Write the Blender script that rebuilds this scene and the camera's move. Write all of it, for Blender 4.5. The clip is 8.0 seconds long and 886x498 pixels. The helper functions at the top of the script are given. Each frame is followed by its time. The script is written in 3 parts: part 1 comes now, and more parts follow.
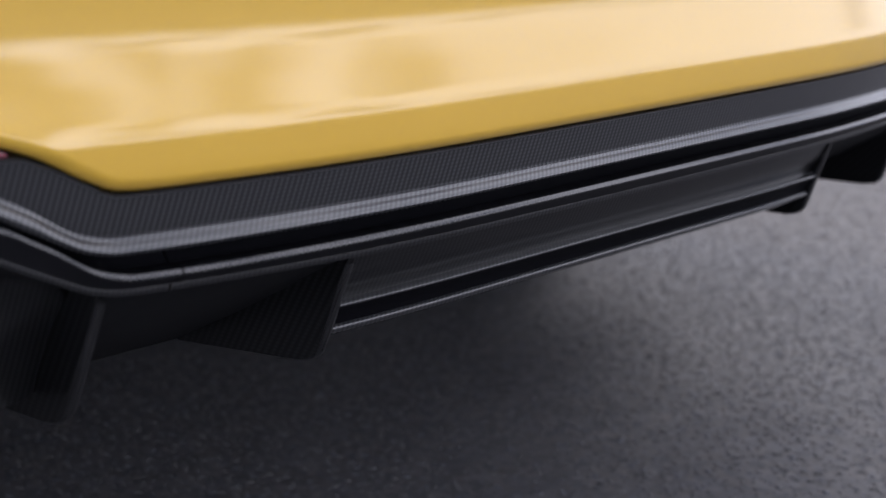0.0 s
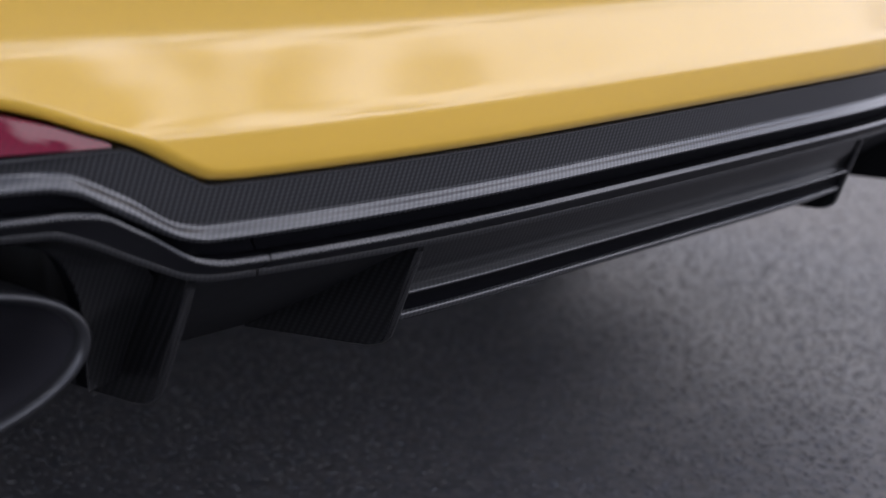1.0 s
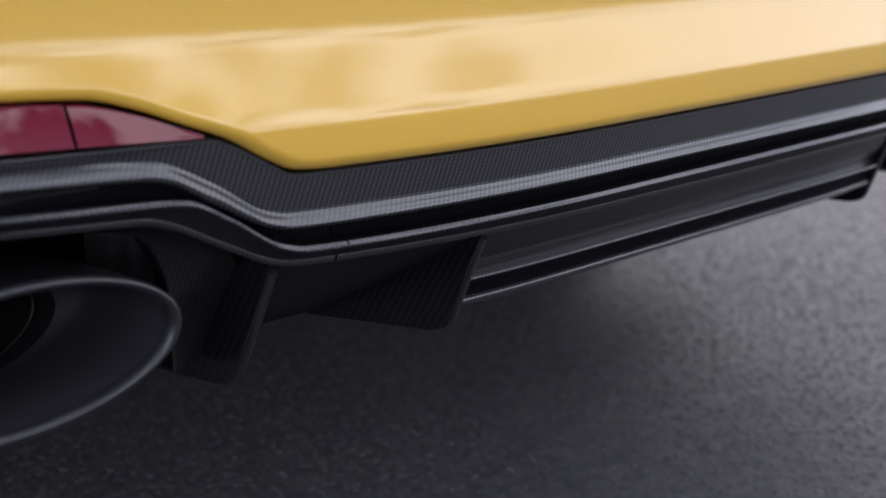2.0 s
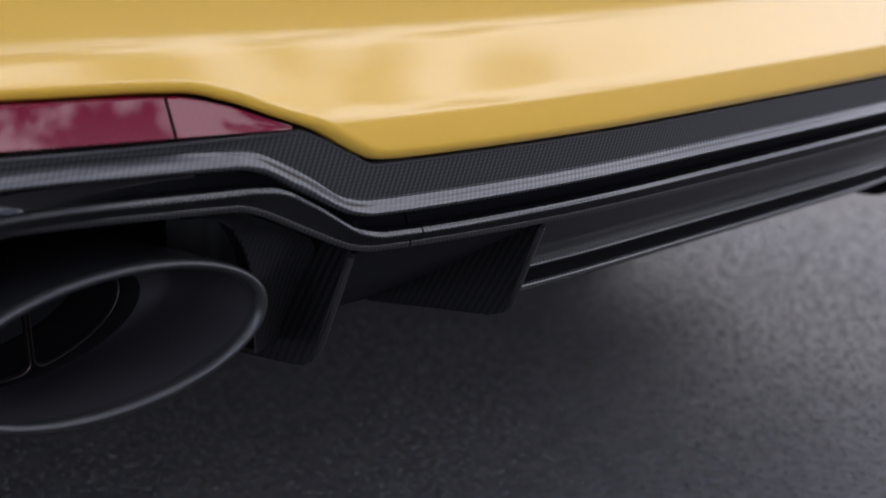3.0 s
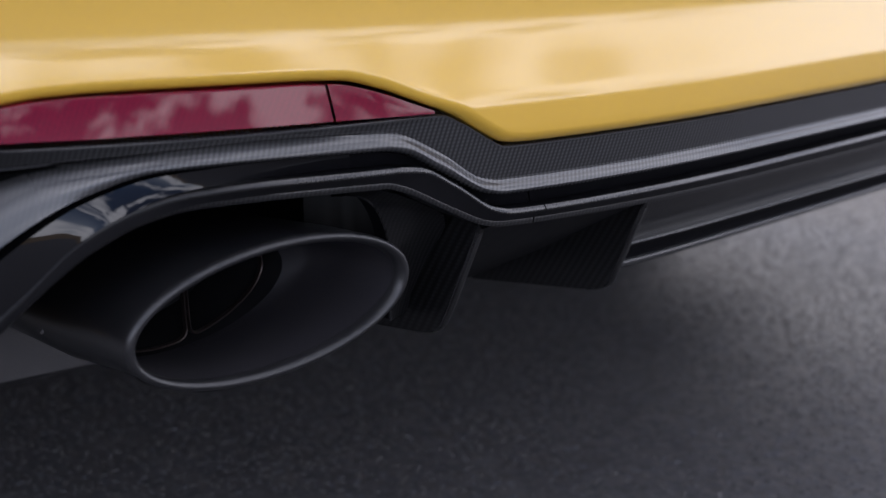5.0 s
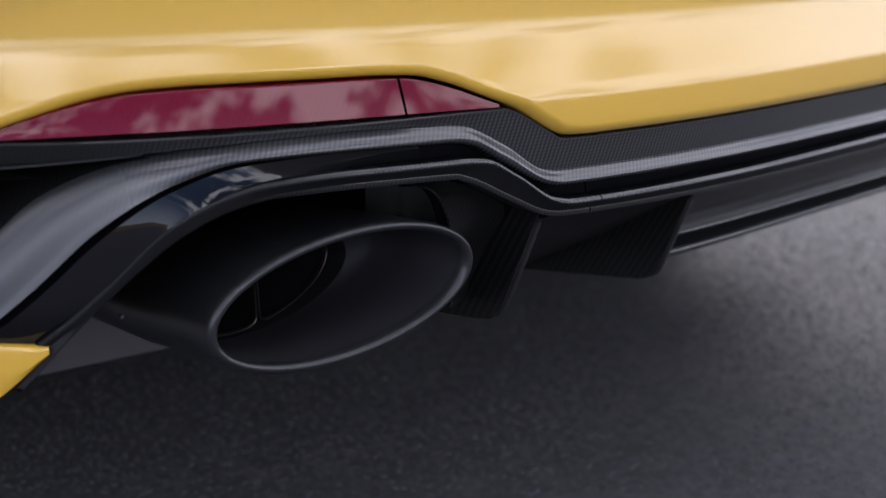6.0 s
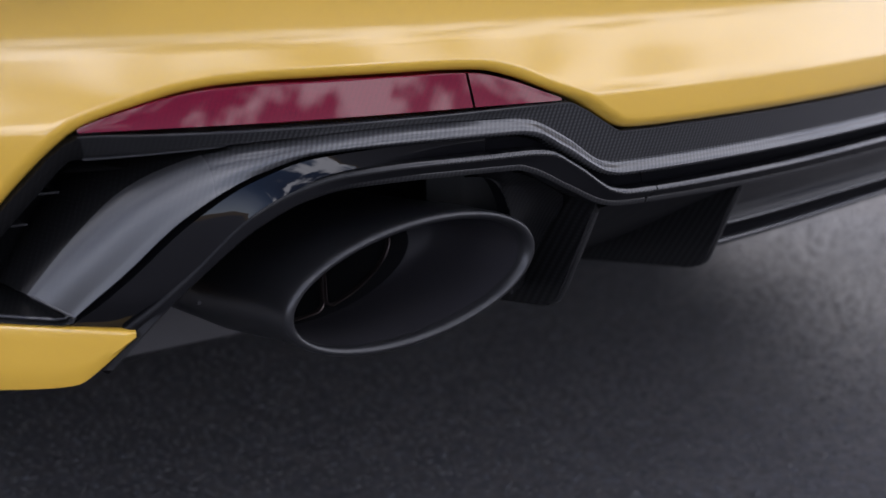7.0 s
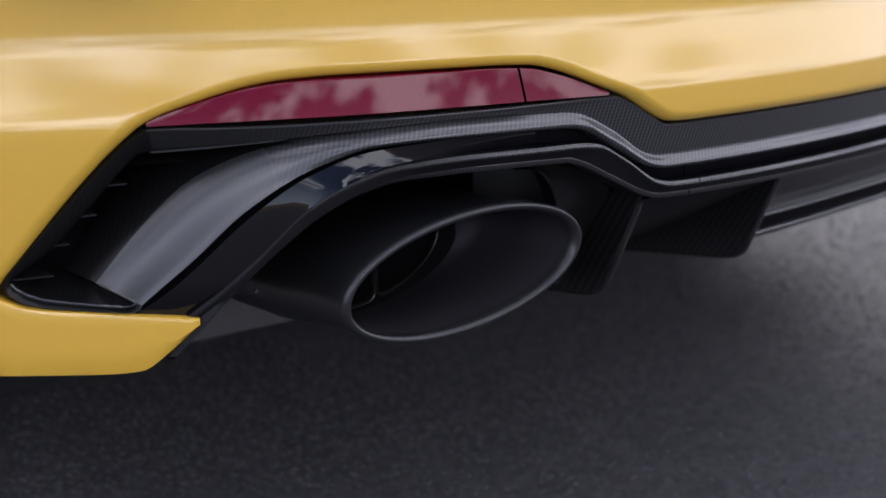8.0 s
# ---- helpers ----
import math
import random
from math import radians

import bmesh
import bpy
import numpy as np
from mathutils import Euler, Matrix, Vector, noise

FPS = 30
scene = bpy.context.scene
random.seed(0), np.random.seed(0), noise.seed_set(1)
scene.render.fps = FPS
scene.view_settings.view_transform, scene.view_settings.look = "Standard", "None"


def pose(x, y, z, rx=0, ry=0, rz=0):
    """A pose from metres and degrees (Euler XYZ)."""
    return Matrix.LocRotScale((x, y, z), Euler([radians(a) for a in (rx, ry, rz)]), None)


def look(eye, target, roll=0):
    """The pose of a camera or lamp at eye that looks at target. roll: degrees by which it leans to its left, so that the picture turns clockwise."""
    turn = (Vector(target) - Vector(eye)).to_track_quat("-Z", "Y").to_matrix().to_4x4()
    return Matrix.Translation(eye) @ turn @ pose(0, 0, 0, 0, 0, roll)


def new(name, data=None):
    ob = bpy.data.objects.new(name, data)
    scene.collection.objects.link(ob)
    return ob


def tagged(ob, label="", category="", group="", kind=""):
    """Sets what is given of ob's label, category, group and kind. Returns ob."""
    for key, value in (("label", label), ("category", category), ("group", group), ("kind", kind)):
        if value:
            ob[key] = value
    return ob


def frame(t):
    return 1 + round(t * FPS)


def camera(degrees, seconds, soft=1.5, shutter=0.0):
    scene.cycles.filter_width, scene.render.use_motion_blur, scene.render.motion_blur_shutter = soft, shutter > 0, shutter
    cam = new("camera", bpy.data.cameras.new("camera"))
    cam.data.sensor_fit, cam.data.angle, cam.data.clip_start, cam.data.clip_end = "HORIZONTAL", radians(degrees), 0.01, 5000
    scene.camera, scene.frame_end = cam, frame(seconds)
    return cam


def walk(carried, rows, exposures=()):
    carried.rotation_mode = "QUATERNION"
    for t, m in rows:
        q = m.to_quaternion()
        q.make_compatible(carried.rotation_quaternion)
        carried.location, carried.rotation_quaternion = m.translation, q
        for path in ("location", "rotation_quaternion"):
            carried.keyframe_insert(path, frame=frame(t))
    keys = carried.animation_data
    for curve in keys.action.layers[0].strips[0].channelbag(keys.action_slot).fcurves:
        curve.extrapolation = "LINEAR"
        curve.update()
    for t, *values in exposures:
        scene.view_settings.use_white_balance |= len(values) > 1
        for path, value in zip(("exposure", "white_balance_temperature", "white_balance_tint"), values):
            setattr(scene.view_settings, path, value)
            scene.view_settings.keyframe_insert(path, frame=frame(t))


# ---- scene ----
cam = camera(37.14, 8.0)
PATH = [
    (0, (-0.74025, -0.63946, 0.59561), (0.57814, 0.76116, 0.04778), 0.228),
    (0.5, (-0.77257, -0.63520, 0.59492), (0.55735, 0.75654, 0.05236), 0.332),
    (1, (-0.80067, -0.63113, 0.59840), (0.52808, 0.75920, 0.04940), 0.467),
    (2.5, (-0.89312, -0.62955, 0.59888), (0.44135, 0.75828, 0.05748), 0.300),
    (3, (-0.92607, -0.62727, 0.60021), (0.41413, 0.75506, 0.05891), 0.402),
    (3.5, (-0.95423, -0.62682, 0.59926), (0.38571, 0.75732, 0.06195), 0.272),
    (4, (-0.98323, -0.62881, 0.59880), (0.35321, 0.75994, 0.06463), 0.078),
    (4.5, (-1.01241, -0.62952, 0.59866), (0.32410, 0.76053, 0.06811), 0.095),
    (6, (-1.10129, -0.62206, 0.60025), (0.24195, 0.76209, 0.07127), 0.097),
    (6.5, (-1.12851, -0.62010, 0.60063), (0.21355, 0.76528, 0.07185), 0.035),
    (7, (-1.15482, -0.61865, 0.60378), (0.17976, 0.77176, 0.06931), -0.018),
    (7.5, (-1.17905, -0.61445, 0.60679), (0.15258, 0.77636, 0.06604), 0.039),
    (8, (-1.19518, -0.61482, 0.60842), (0.13006, 0.78092, 0.06469), -0.037),
]
walk(cam, [(t, look(eye, target, roll)) for t, eye, target, roll in PATH], exposures=((0.0, 1.56, 6200, 18), (8.0, 1.56, 6200, 18)))
cam.data.dof.use_dof = True
cam.data.dof.focus_distance = 0.92
cam.data.dof.aperture_fstop = 5.0

# ---- light ----
SUN_UP, SUN_TURN = 25.0, 70.0
SUN_WAY = (math.sin(radians(SUN_TURN)) * math.cos(radians(SUN_UP)), math.cos(radians(SUN_TURN)) * math.cos(radians(SUN_UP)), math.sin(radians(SUN_UP)))
world = bpy.data.worlds.new("world")
scene.world = world
world.use_nodes = True


def build_sky():
    nt = world.node_tree
    nt.nodes.clear()
    out = nt.nodes.new("ShaderNodeOutputWorld")
    bg = nt.nodes.new("ShaderNodeBackground")
    bg.inputs["Strength"].default_value = 0.055
    sky = nt.nodes.new("ShaderNodeTexSky")
    sky.sky_type = "NISHITA"
    sky.sun_disc = False
    sky.altitude = 2500
    sky.air_density = 0.6
    sky.dust_density = 0.1
    sky.ozone_density = 2.0
    sky.sun_elevation = radians(SUN_UP)
    sky.sun_rotation = radians(SUN_TURN)
    co = nt.nodes.new("ShaderNodeTexCoord")
    sep = nt.nodes.new("ShaderNodeSeparateXYZ")
    nt.links.new(co.outputs["Generated"], sep.inputs[0])
    up = nt.nodes.new("ShaderNodeMath")
    up.operation = "MAXIMUM"
    up.inputs[1].default_value = 0.0
    nt.links.new(sep.outputs["Z"], up.inputs[0])
    # cumulus, wider than tall
    wide = nt.nodes.new("ShaderNodeMapping")
    wide.inputs["Location"].default_value = CLOUD_SHIFT
    wide.inputs["Scale"].default_value = (1.0, 1.0, 1.2)
    nt.links.new(co.outputs["Generated"], wide.inputs["Vector"])
    nz = nt.nodes.new("ShaderNodeTexNoise")
    nz.inputs["Scale"].default_value = 6.5
    nz.inputs["Detail"].default_value = 11
    nz.inputs["Roughness"].default_value = 0.55
    nt.links.new(wide.outputs[0], nz.inputs["Vector"])
    # fewer clouds towards the zenith
    thin = nt.nodes.new("ShaderNodeMath")
    thin.operation = "MULTIPLY_ADD"
    thin.inputs[1].default_value = CLOUD_THIN
    nt.links.new(up.outputs[0], thin.inputs[0])
    nt.links.new(nz.outputs["Fac"], thin.inputs[2])
    more = nt.nodes.new("ShaderNodeMath")
    more.operation = "MULTIPLY_ADD"
    more.inputs[1].default_value = 0.13
    ramp = nt.nodes.new("ShaderNodeValToRGB")
    ramp.color_ramp.elements[0].position = CLOUD_FROM
    ramp.color_ramp.elements[1].position = CLOUD_FROM + 0.07
    mix = nt.nodes.new("ShaderNodeMix")
    mix.data_type = "RGBA"
    # clouds are brighter towards the sun
    way = nt.nodes.new("ShaderNodeVectorMath")
    way.operation = "DOT_PRODUCT"
    way.inputs[1].default_value = SUN_WAY
    nt.links.new(co.outputs["Generated"], way.inputs[0])
    near = nt.nodes.new("ShaderNodeMapRange")
    near.inputs["From Min"].default_value = -0.6
    near.inputs["From Max"].default_value = 1.0
    nt.links.new(way.outputs["Value"], near.inputs["Value"])
    lit = nt.nodes.new("ShaderNodeMix")
    lit.data_type = "RGBA"
    lit.inputs[6].default_value = CLOUD_FAR
    lit.inputs[7].default_value = CLOUD_SUN
    nt.links.new(near.outputs[0], lit.inputs[0])
    nt.links.new(lit.outputs[2], mix.inputs[7])
    nt.links.new(near.outputs[0], more.inputs[0])
    nt.links.new(thin.outputs[0], more.inputs[2])
    nt.links.new(more.outputs[0], ramp.inputs[0])
    nt.links.new(ramp.outputs[0], mix.inputs[0])
    nt.links.new(sky.outputs[0], mix.inputs[6])
    # pale haze low over the horizon
    low = nt.nodes.new("ShaderNodeMapRange")
    low.interpolation_type = "SMOOTHSTEP"
    for key, value in (("From Min", 0.0), ("From Max", 0.20), ("To Min", HAZE), ("To Max", 0.0)):
        low.inputs[key].default_value = value
    nt.links.new(up.outputs[0], low.inputs["Value"])
    haze = nt.nodes.new("ShaderNodeMix")
    haze.data_type = "RGBA"
    nt.links.new(low.outputs[0], haze.inputs[0])
    nt.links.new(mix.outputs[2], haze.inputs[6])
    nt.links.new(lit.outputs[2], haze.inputs[7])
    nt.links.new(haze.outputs[2], bg.inputs["Color"])
    nt.links.new(bg.outputs[0], out.inputs["Surface"])


CLOUD_FROM, CLOUD_THIN, HAZE = 0.490, -0.07, 0.30
CLOUD_SHIFT = (1.9, -3.74, 0.12)
CLOUD_FAR, CLOUD_SUN = (27.4, 27.9, 29.0, 1), (12.0, 12.3, 13.2, 1)
build_sky()
sun = new("sun", bpy.data.lights.new("sun", "SUN"))
sun.data.energy = 1.0
sun.data.angle = radians(22)
sun.data.color = (1.0, 0.97, 0.93)
sun.matrix_world = Matrix.Translation((0, 0, 6)) @ Vector(SUN_WAY).to_track_quat("Z", "Y").to_matrix().to_4x4()


# ---- materials ----
def material(name):
    m = bpy.data.materials.new(name)
    m.use_nodes = True
    return m, m.node_tree, m.node_tree.nodes["Principled BSDF"]


def node(nt, kind, **inputs):
    n = nt.nodes.new(kind)
    for key, value in inputs.items():
        n.inputs[key.replace("_", " ")].default_value = value
    return n


def maths(nt, op, a, b=None):
    n = nt.nodes.new("ShaderNodeMath")
    n.operation = op
    for i, v in enumerate((a, b)):
        if v is None:
            continue
        if isinstance(v, (int, float)):
            n.inputs[i].default_value = v
        else:
            nt.links.new(v, n.inputs[i])
    return n.outputs[0]


def blend(nt, fac, a, b):
    n = nt.nodes.new("ShaderNodeMix")
    n.data_type = "RGBA"
    for i, v in ((0, fac), (6, a), (7, b)):
        if isinstance(v, (int, float)):
            n.inputs[i].default_value = v
        elif isinstance(v, tuple):
            n.inputs[i].default_value = (*v, 1)
        else:
            nt.links.new(v, n.inputs[i])
    return n.outputs[2]


def place(nt, scale=(1, 1, 1)):
    co = nt.nodes.new("ShaderNodeTexCoord")
    mp = nt.nodes.new("ShaderNodeMapping")
    mp.inputs["Scale"].default_value = scale
    nt.links.new(co.outputs["Object"], mp.inputs["Vector"])
    return mp.outputs[0]


def noise_tex(nt, vec, scale, detail=4.0, rough=0.55):
    n = node(nt, "ShaderNodeTexNoise", Scale=scale, Detail=detail, Roughness=rough)
    nt.links.new(vec, n.inputs["Vector"])
    return n.outputs["Fac"]


def bump(nt, bsdf, height, strength, distance):
    b = node(nt, "ShaderNodeBump", Strength=strength, Distance=distance)
    nt.links.new(height, b.inputs["Height"])
    nt.links.new(b.outputs[0], bsdf.inputs["Normal"])
    return b


def paint_yellow():
    m, nt, b = material("yellow_paint")
    v = place(nt)
    dust = noise_tex(nt, v, 9.0, 6)
    col = blend(nt, dust, (0.66, 0.392, 0.036), (0.69, 0.411, 0.043))
    nt.links.new(col, b.inputs["Base Color"])
    flake = noise_tex(nt, v, 2200.0, 1)
    b.inputs["Roughness"].default_value = 0.42
    b.inputs["Coat Weight"].default_value = 1.0
    b.inputs["Coat Roughness"].default_value = 0.13
    b.inputs["Coat IOR"].default_value = 1.74
    b.inputs["Specular IOR Level"].default_value = 0.35
    bump(nt, b, flake, 0.03, 0.0004)
    return m


def carbon(name, light=0.050, dark=0.009, rough=0.40, coat=0.9, coat_rough=0.10, period=0.0040, relief=0.16, clear=0.0, coat_ior=1.5, lean=-0.38, cheek_rough=0.12, reach=(0.66, 0.78), coat_end=1.0):
    """Twill weave: slanted stripes of tows, crossed by the weft."""
    m, nt, b = material(name)
    co = nt.nodes.new("ShaderNodeTexCoord")
    sep = nt.nodes.new("ShaderNodeSeparateXYZ")
    nt.links.new(co.outputs["Object"], sep.inputs[0])
    along = maths(nt, "MULTIPLY_ADD", sep.outputs["Y"], -0.6)
    nt.links.new(sep.outputs["X"], along.node.inputs[2])
    slant = maths(nt, "MULTIPLY_ADD", sep.outputs["Z"], lean)
    nt.links.new(along, slant.node.inputs[2])
    warp = maths(nt, "SINE", maths(nt, "MULTIPLY", slant, 2 * math.pi / period))
    weft = maths(nt, "SINE", maths(nt, "MULTIPLY", sep.outputs["Z"], 2 * math.pi / (period * 0.62)))
    cross = maths(nt, "MULTIPLY_ADD", weft, 0.24)
    cross.node.inputs[2].default_value = 0.76
    tow = maths(nt, "MULTIPLY_ADD", warp, 0.5)
    tow.node.inputs[2].default_value = 0.5
    soft = maths(nt, "MULTIPLY", tow, cross)
    if clear:
        # weave colour and coat fade outwards, standing in for reflection and shade there
        out = nt.nodes.new("ShaderNodeMapRange")
        out.interpolation_type = "SMOOTHSTEP"
        for key, value in (("From Min", reach[0]), ("From Max", reach[1]), ("To Min", 1.0), ("To Max", 1.0 - clear)):
            out.inputs[key].default_value = value
        nt.links.new(maths(nt, "ABSOLUTE", maths(nt, "SUBTRACT", sep.outputs["X"], 0.048)), out.inputs["Value"])
        soft = maths(nt, "MULTIPLY", soft, out.outputs[0])
        satin = maths(nt, "MULTIPLY_ADD", maths(nt, "SUBTRACT", 1.0, out.outputs[0]), (cheek_rough - coat_rough) / clear)
        satin.node.inputs[2].default_value = coat_rough
        nt.links.new(satin, b.inputs["Coat Roughness"])
        film = maths(nt, "MULTIPLY_ADD", maths(nt, "SUBTRACT", 1.0, out.outputs[0]), coat * (coat_end - 1.0) / clear)
        film.node.inputs[2].default_value = coat
        nt.links.new(film, b.inputs["Coat Weight"])
    fibre = noise_tex(nt, place(nt, (1, 1, 9)), 420.0, 3)
    h = maths(nt, "ADD", soft, maths(nt, "MULTIPLY", fibre, 0.25))
    col = blend(nt, soft, (dark, dark, dark * 1.05), (light, light, light * 1.04))
    nt.links.new(col, b.inputs["Base Color"])
    wear = noise_tex(nt, place(nt), 14.0, 5)
    r = maths(nt, "MULTIPLY_ADD", wear, 0.16)
    r.node.inputs[2].default_value = rough - 0.08
    nt.links.new(r, b.inputs["Roughness"])
    b.inputs["Coat Weight"].default_value = coat
    b.inputs["Coat Roughness"].default_value = coat_rough
    b.inputs["Coat IOR"].default_value = coat_ior
    b.inputs["Specular IOR Level"].default_value = 0.12
    bump(nt, b, h, relief, 0.0006)
    return m


def plastic(name, colour, rough, coat=0.0, grain=0.0, spread=0.06, metal=0.0, spec=0.5):
    m, nt, b = material(name)
    v = place(nt)
    n = noise_tex(nt, v, 22.0, 6)
    c2 = tuple(min(1, c * 1.35 + 0.002) for c in colour)
    nt.links.new(blend(nt, n, colour, c2), b.inputs["Base Color"])
    r = maths(nt, "MULTIPLY_ADD", n, spread)
    r.node.inputs[2].default_value = rough - spread / 2
    nt.links.new(r, b.inputs["Roughness"])
    b.inputs["Coat Weight"].default_value = coat
    b.inputs["Coat Roughness"].default_value = 0.03
    b.inputs["Metallic"].default_value = metal
    b.inputs["Specular IOR Level"].default_value = spec
    if grain:
        bump(nt, b, noise_tex(nt, v, 1500.0, 2), grain, 0.0005)
    return m


def red_lens():
    m, nt, b = material("red_lens")
    v = place(nt)
    vo = node(nt, "ShaderNodeTexVoronoi", Scale=760.0, Randomness=0.35)
    nt.links.new(v, vo.inputs["Vector"])
    col = blend(nt, vo.outputs["Distance"], (0.19, 0.0015, 0.014), (0.10, 0.001, 0.008))
    nt.links.new(col, b.inputs["Base Color"])
    b.inputs["Roughness"].default_value = 0.35
    b.inputs["Specular IOR Level"].default_value = 0.0
    b.inputs["Coat Weight"].default_value = 1.0
    b.inputs["Coat Roughness"].default_value = 0.02
    b.inputs["Coat IOR"].default_value = 1.43
    return m


def asphalt():
    m, nt, b = material("asphalt")
    v = place(nt)

    def spread(value, low, high):
        n = nt.nodes.new("ShaderNodeMapRange")
        n.inputs["From Min"].default_value = low
        n.inputs["From Max"].default_value = high
        nt.links.new(value, n.inputs["Value"])
        return n.outputs[0]

    # bent coordinates keep the stones irregular
    bend = nt.nodes.new("ShaderNodeTexNoise")
    bend.inputs["Scale"].default_value = 90.0
    nt.links.new(v, bend.inputs["Vector"])
    shift = nt.nodes.new("ShaderNodeVectorMath")
    shift.operation = "MULTIPLY_ADD"
    shift.inputs[1].default_value = (0.011, 0.011, 0.0)
    nt.links.new(bend.outputs["Color"], shift.inputs[0])
    nt.links.new(v, shift.inputs[2])
    stone = node(nt, "ShaderNodeTexVoronoi", Scale=95.0)
    nt.links.new(shift.outputs[0], stone.inputs["Vector"])
    hue = nt.nodes.new("ShaderNodeSeparateColor")
    nt.links.new(stone.outputs["Color"], hue.inputs[0])
    big = noise_tex(nt, v, 1.6, 6)
    mid = noise_tex(nt, v, 17.0, 5, 0.6)
    fine = noise_tex(nt, v, 100.0, 3, 0.6)
    speck = spread(fine, 0.38, 0.64)
    base = blend(nt, speck, (0.043, 0.043, 0.046), (0.089, 0.087, 0.088))
    cell = blend(nt, hue.outputs[0], (0.030, 0.030, 0.033), (0.117, 0.115, 0.115))
    base = blend(nt, 0.70, base, cell)
    tint = blend(nt, hue.outputs[1], (0.043, 0.051, 0.083), (0.091, 0.069, 0.058))
    base = blend(nt, 0.25, base, tint)
    pit = maths(nt, "MULTIPLY", spread(noise_tex(nt, v, 58.0, 3, 0.6), 0.59, 0.70), 0.6)
    base = blend(nt, pit, base, (0.020, 0.020, 0.023))
    col = blend(nt, maths(nt, "MULTIPLY", spread(mid, 0.38, 0.62), 0.45), base, (0.042, 0.042, 0.046))
    col = blend(nt, maths(nt, "MULTIPLY", big, 0.30), col, (0.063, 0.062, 0.066))
    nt.links.new(col, b.inputs["Base Color"])
    b.inputs["Roughness"].default_value = 0.80
    b.inputs["Specular IOR Level"].default_value = 0.30
    h = maths(nt, "SUBTRACT", maths(nt, "ADD", fine, maths(nt, "MULTIPLY", mid, 0.5)), maths(nt, "MULTIPLY", pit, 0.5))
    bump(nt, b, h, 0.26, 0.002)
    return m


def stone_chips():
    m, nt, b = material("stone_chips")
    geo = nt.nodes.new("ShaderNodeNewGeometry")
    pick = nt.nodes.new("ShaderNodeValToRGB")
    els = pick.color_ramp.elements
    els[0].color, els[1].color = (0.034, 0.034, 0.036, 1), (0.077, 0.076, 0.076, 1)
    for pos, col in ((0.30, (0.049, 0.049, 0.053)), (0.50, (0.074, 0.069, 0.066)), (0.68, (0.060, 0.066, 0.082)), (0.88, (0.076, 0.073, 0.071))):
        e = els.new(pos)
        e.color = (*col, 1)
    nt.links.new(geo.outputs["Random Per Island"], pick.inputs[0])
    dirt = noise_tex(nt, place(nt), 60.0, 4)
    nt.links.new(blend(nt, maths(nt, "MULTIPLY", dirt, 0.6), pick.outputs[0], (0.059, 0.057, 0.060)), b.inputs["Base Color"])
    b.inputs["Roughness"].default_value = 0.85
    return m


YELLOW = paint_yellow()
# outer end darkened in colour and coat for the shade over the vent
CARBON = carbon("carbon_satin", 0.050, 0.012, clear=0.9, coat_end=0.2)
CARBON_RIDGE = carbon("carbon_ridge", 0.052, 0.016, 0.44, 1.0, 0.20, relief=0.16, clear=0.95, coat_ior=1.70, cheek_rough=0.31, reach=(0.68, 0.78))
# darkened copy of the carbon: vent and cheek recess shade put into its colour
CARBON_SHADED = carbon("carbon_shaded", 0.007, 0.003, 0.42, 0.25, 0.20)
CARBON_BEAD = carbon("carbon_bead", 0.040, 0.014, 0.36, 1.0, 0.14, relief=0.14, coat_ior=1.65)
# groove shade put into the material: the gloss strip's black without its reflections
GROOVE = plastic("groove_shaded_black", (0.003, 0.003, 0.004), 0.40, 0.0, 0.0, spread=0.05, spec=0.1)
LIP_FACE = plastic("lip_black", (0.006, 0.006, 0.007), 0.38, 0.0, 0.1, spec=0.15)
BEAD = plastic("satin_bead", (0.020, 0.020, 0.022), 0.30, 0.5, 0.0, spec=0.5)
BLACK = plastic("flat_black", (0.003, 0.003, 0.004), 0.45, 0.0, 0.1, spec=0.02)
# the bead's highlight is faded outwards through colour and coat
CARBON_LIP = carbon("carbon_lip", 0.014, 0.006, 0.34, 1.0, 0.12, relief=0.08, clear=0.95, coat_ior=1.58, cheek_rough=0.30, reach=(0.57, 0.69), coat_end=0.25)
CARBON_EDGE = carbon("carbon_edge", 0.030, 0.006, 0.36, 0.8, 0.14, period=0.0036, relief=0.2, clear=0.9)
CARBON_DARK = carbon("carbon_dark", 0.013, 0.0035, 0.42, 0.28, 0.22, period=0.0048, lean=-0.45)
CARBON_PANEL = carbon("carbon_panel", 0.016, 0.005, 0.40, 0.7, 0.16)
GLOSS = plastic("gloss_black", (0.004, 0.004, 0.005), 0.05, 0.8, spread=0.03, spec=0.0)
SATIN = plastic("satin_black", (0.008, 0.008, 0.009), 0.34, 0.2, 0.1, spec=0.2)
PIPE = plastic("black_oxide_steel", (0.008, 0.008, 0.009), 0.31, 0.0, 0.05, 0.08, 0.0, 0.7)
RIM = plastic("black_rim", (0.012, 0.012, 0.013), 0.33, 0.12, 0.05, 0.08, 0.0)
PIPE_IN = plastic("sooted_steel", (0.018, 0.017, 0.020), 0.60, 0.0, 0.1, 0.1, 0.1, 0.3)
COPPER = plastic("heat_tinted_edge", (0.085, 0.066, 0.062), 0.40, 0.0, 0.0, 0.1, 0.9)
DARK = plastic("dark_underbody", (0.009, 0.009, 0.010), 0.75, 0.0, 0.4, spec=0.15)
STEEL = plastic("dull_steel", (0.062, 0.060, 0.062), 0.55, 0.0, 0.1, 0.1, 0.5)
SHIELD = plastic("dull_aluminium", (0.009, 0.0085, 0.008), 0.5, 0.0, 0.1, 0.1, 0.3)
RUBBER = plastic("rubber", (0.018, 0.018, 0.018), 0.8, 0.0, 0.3)
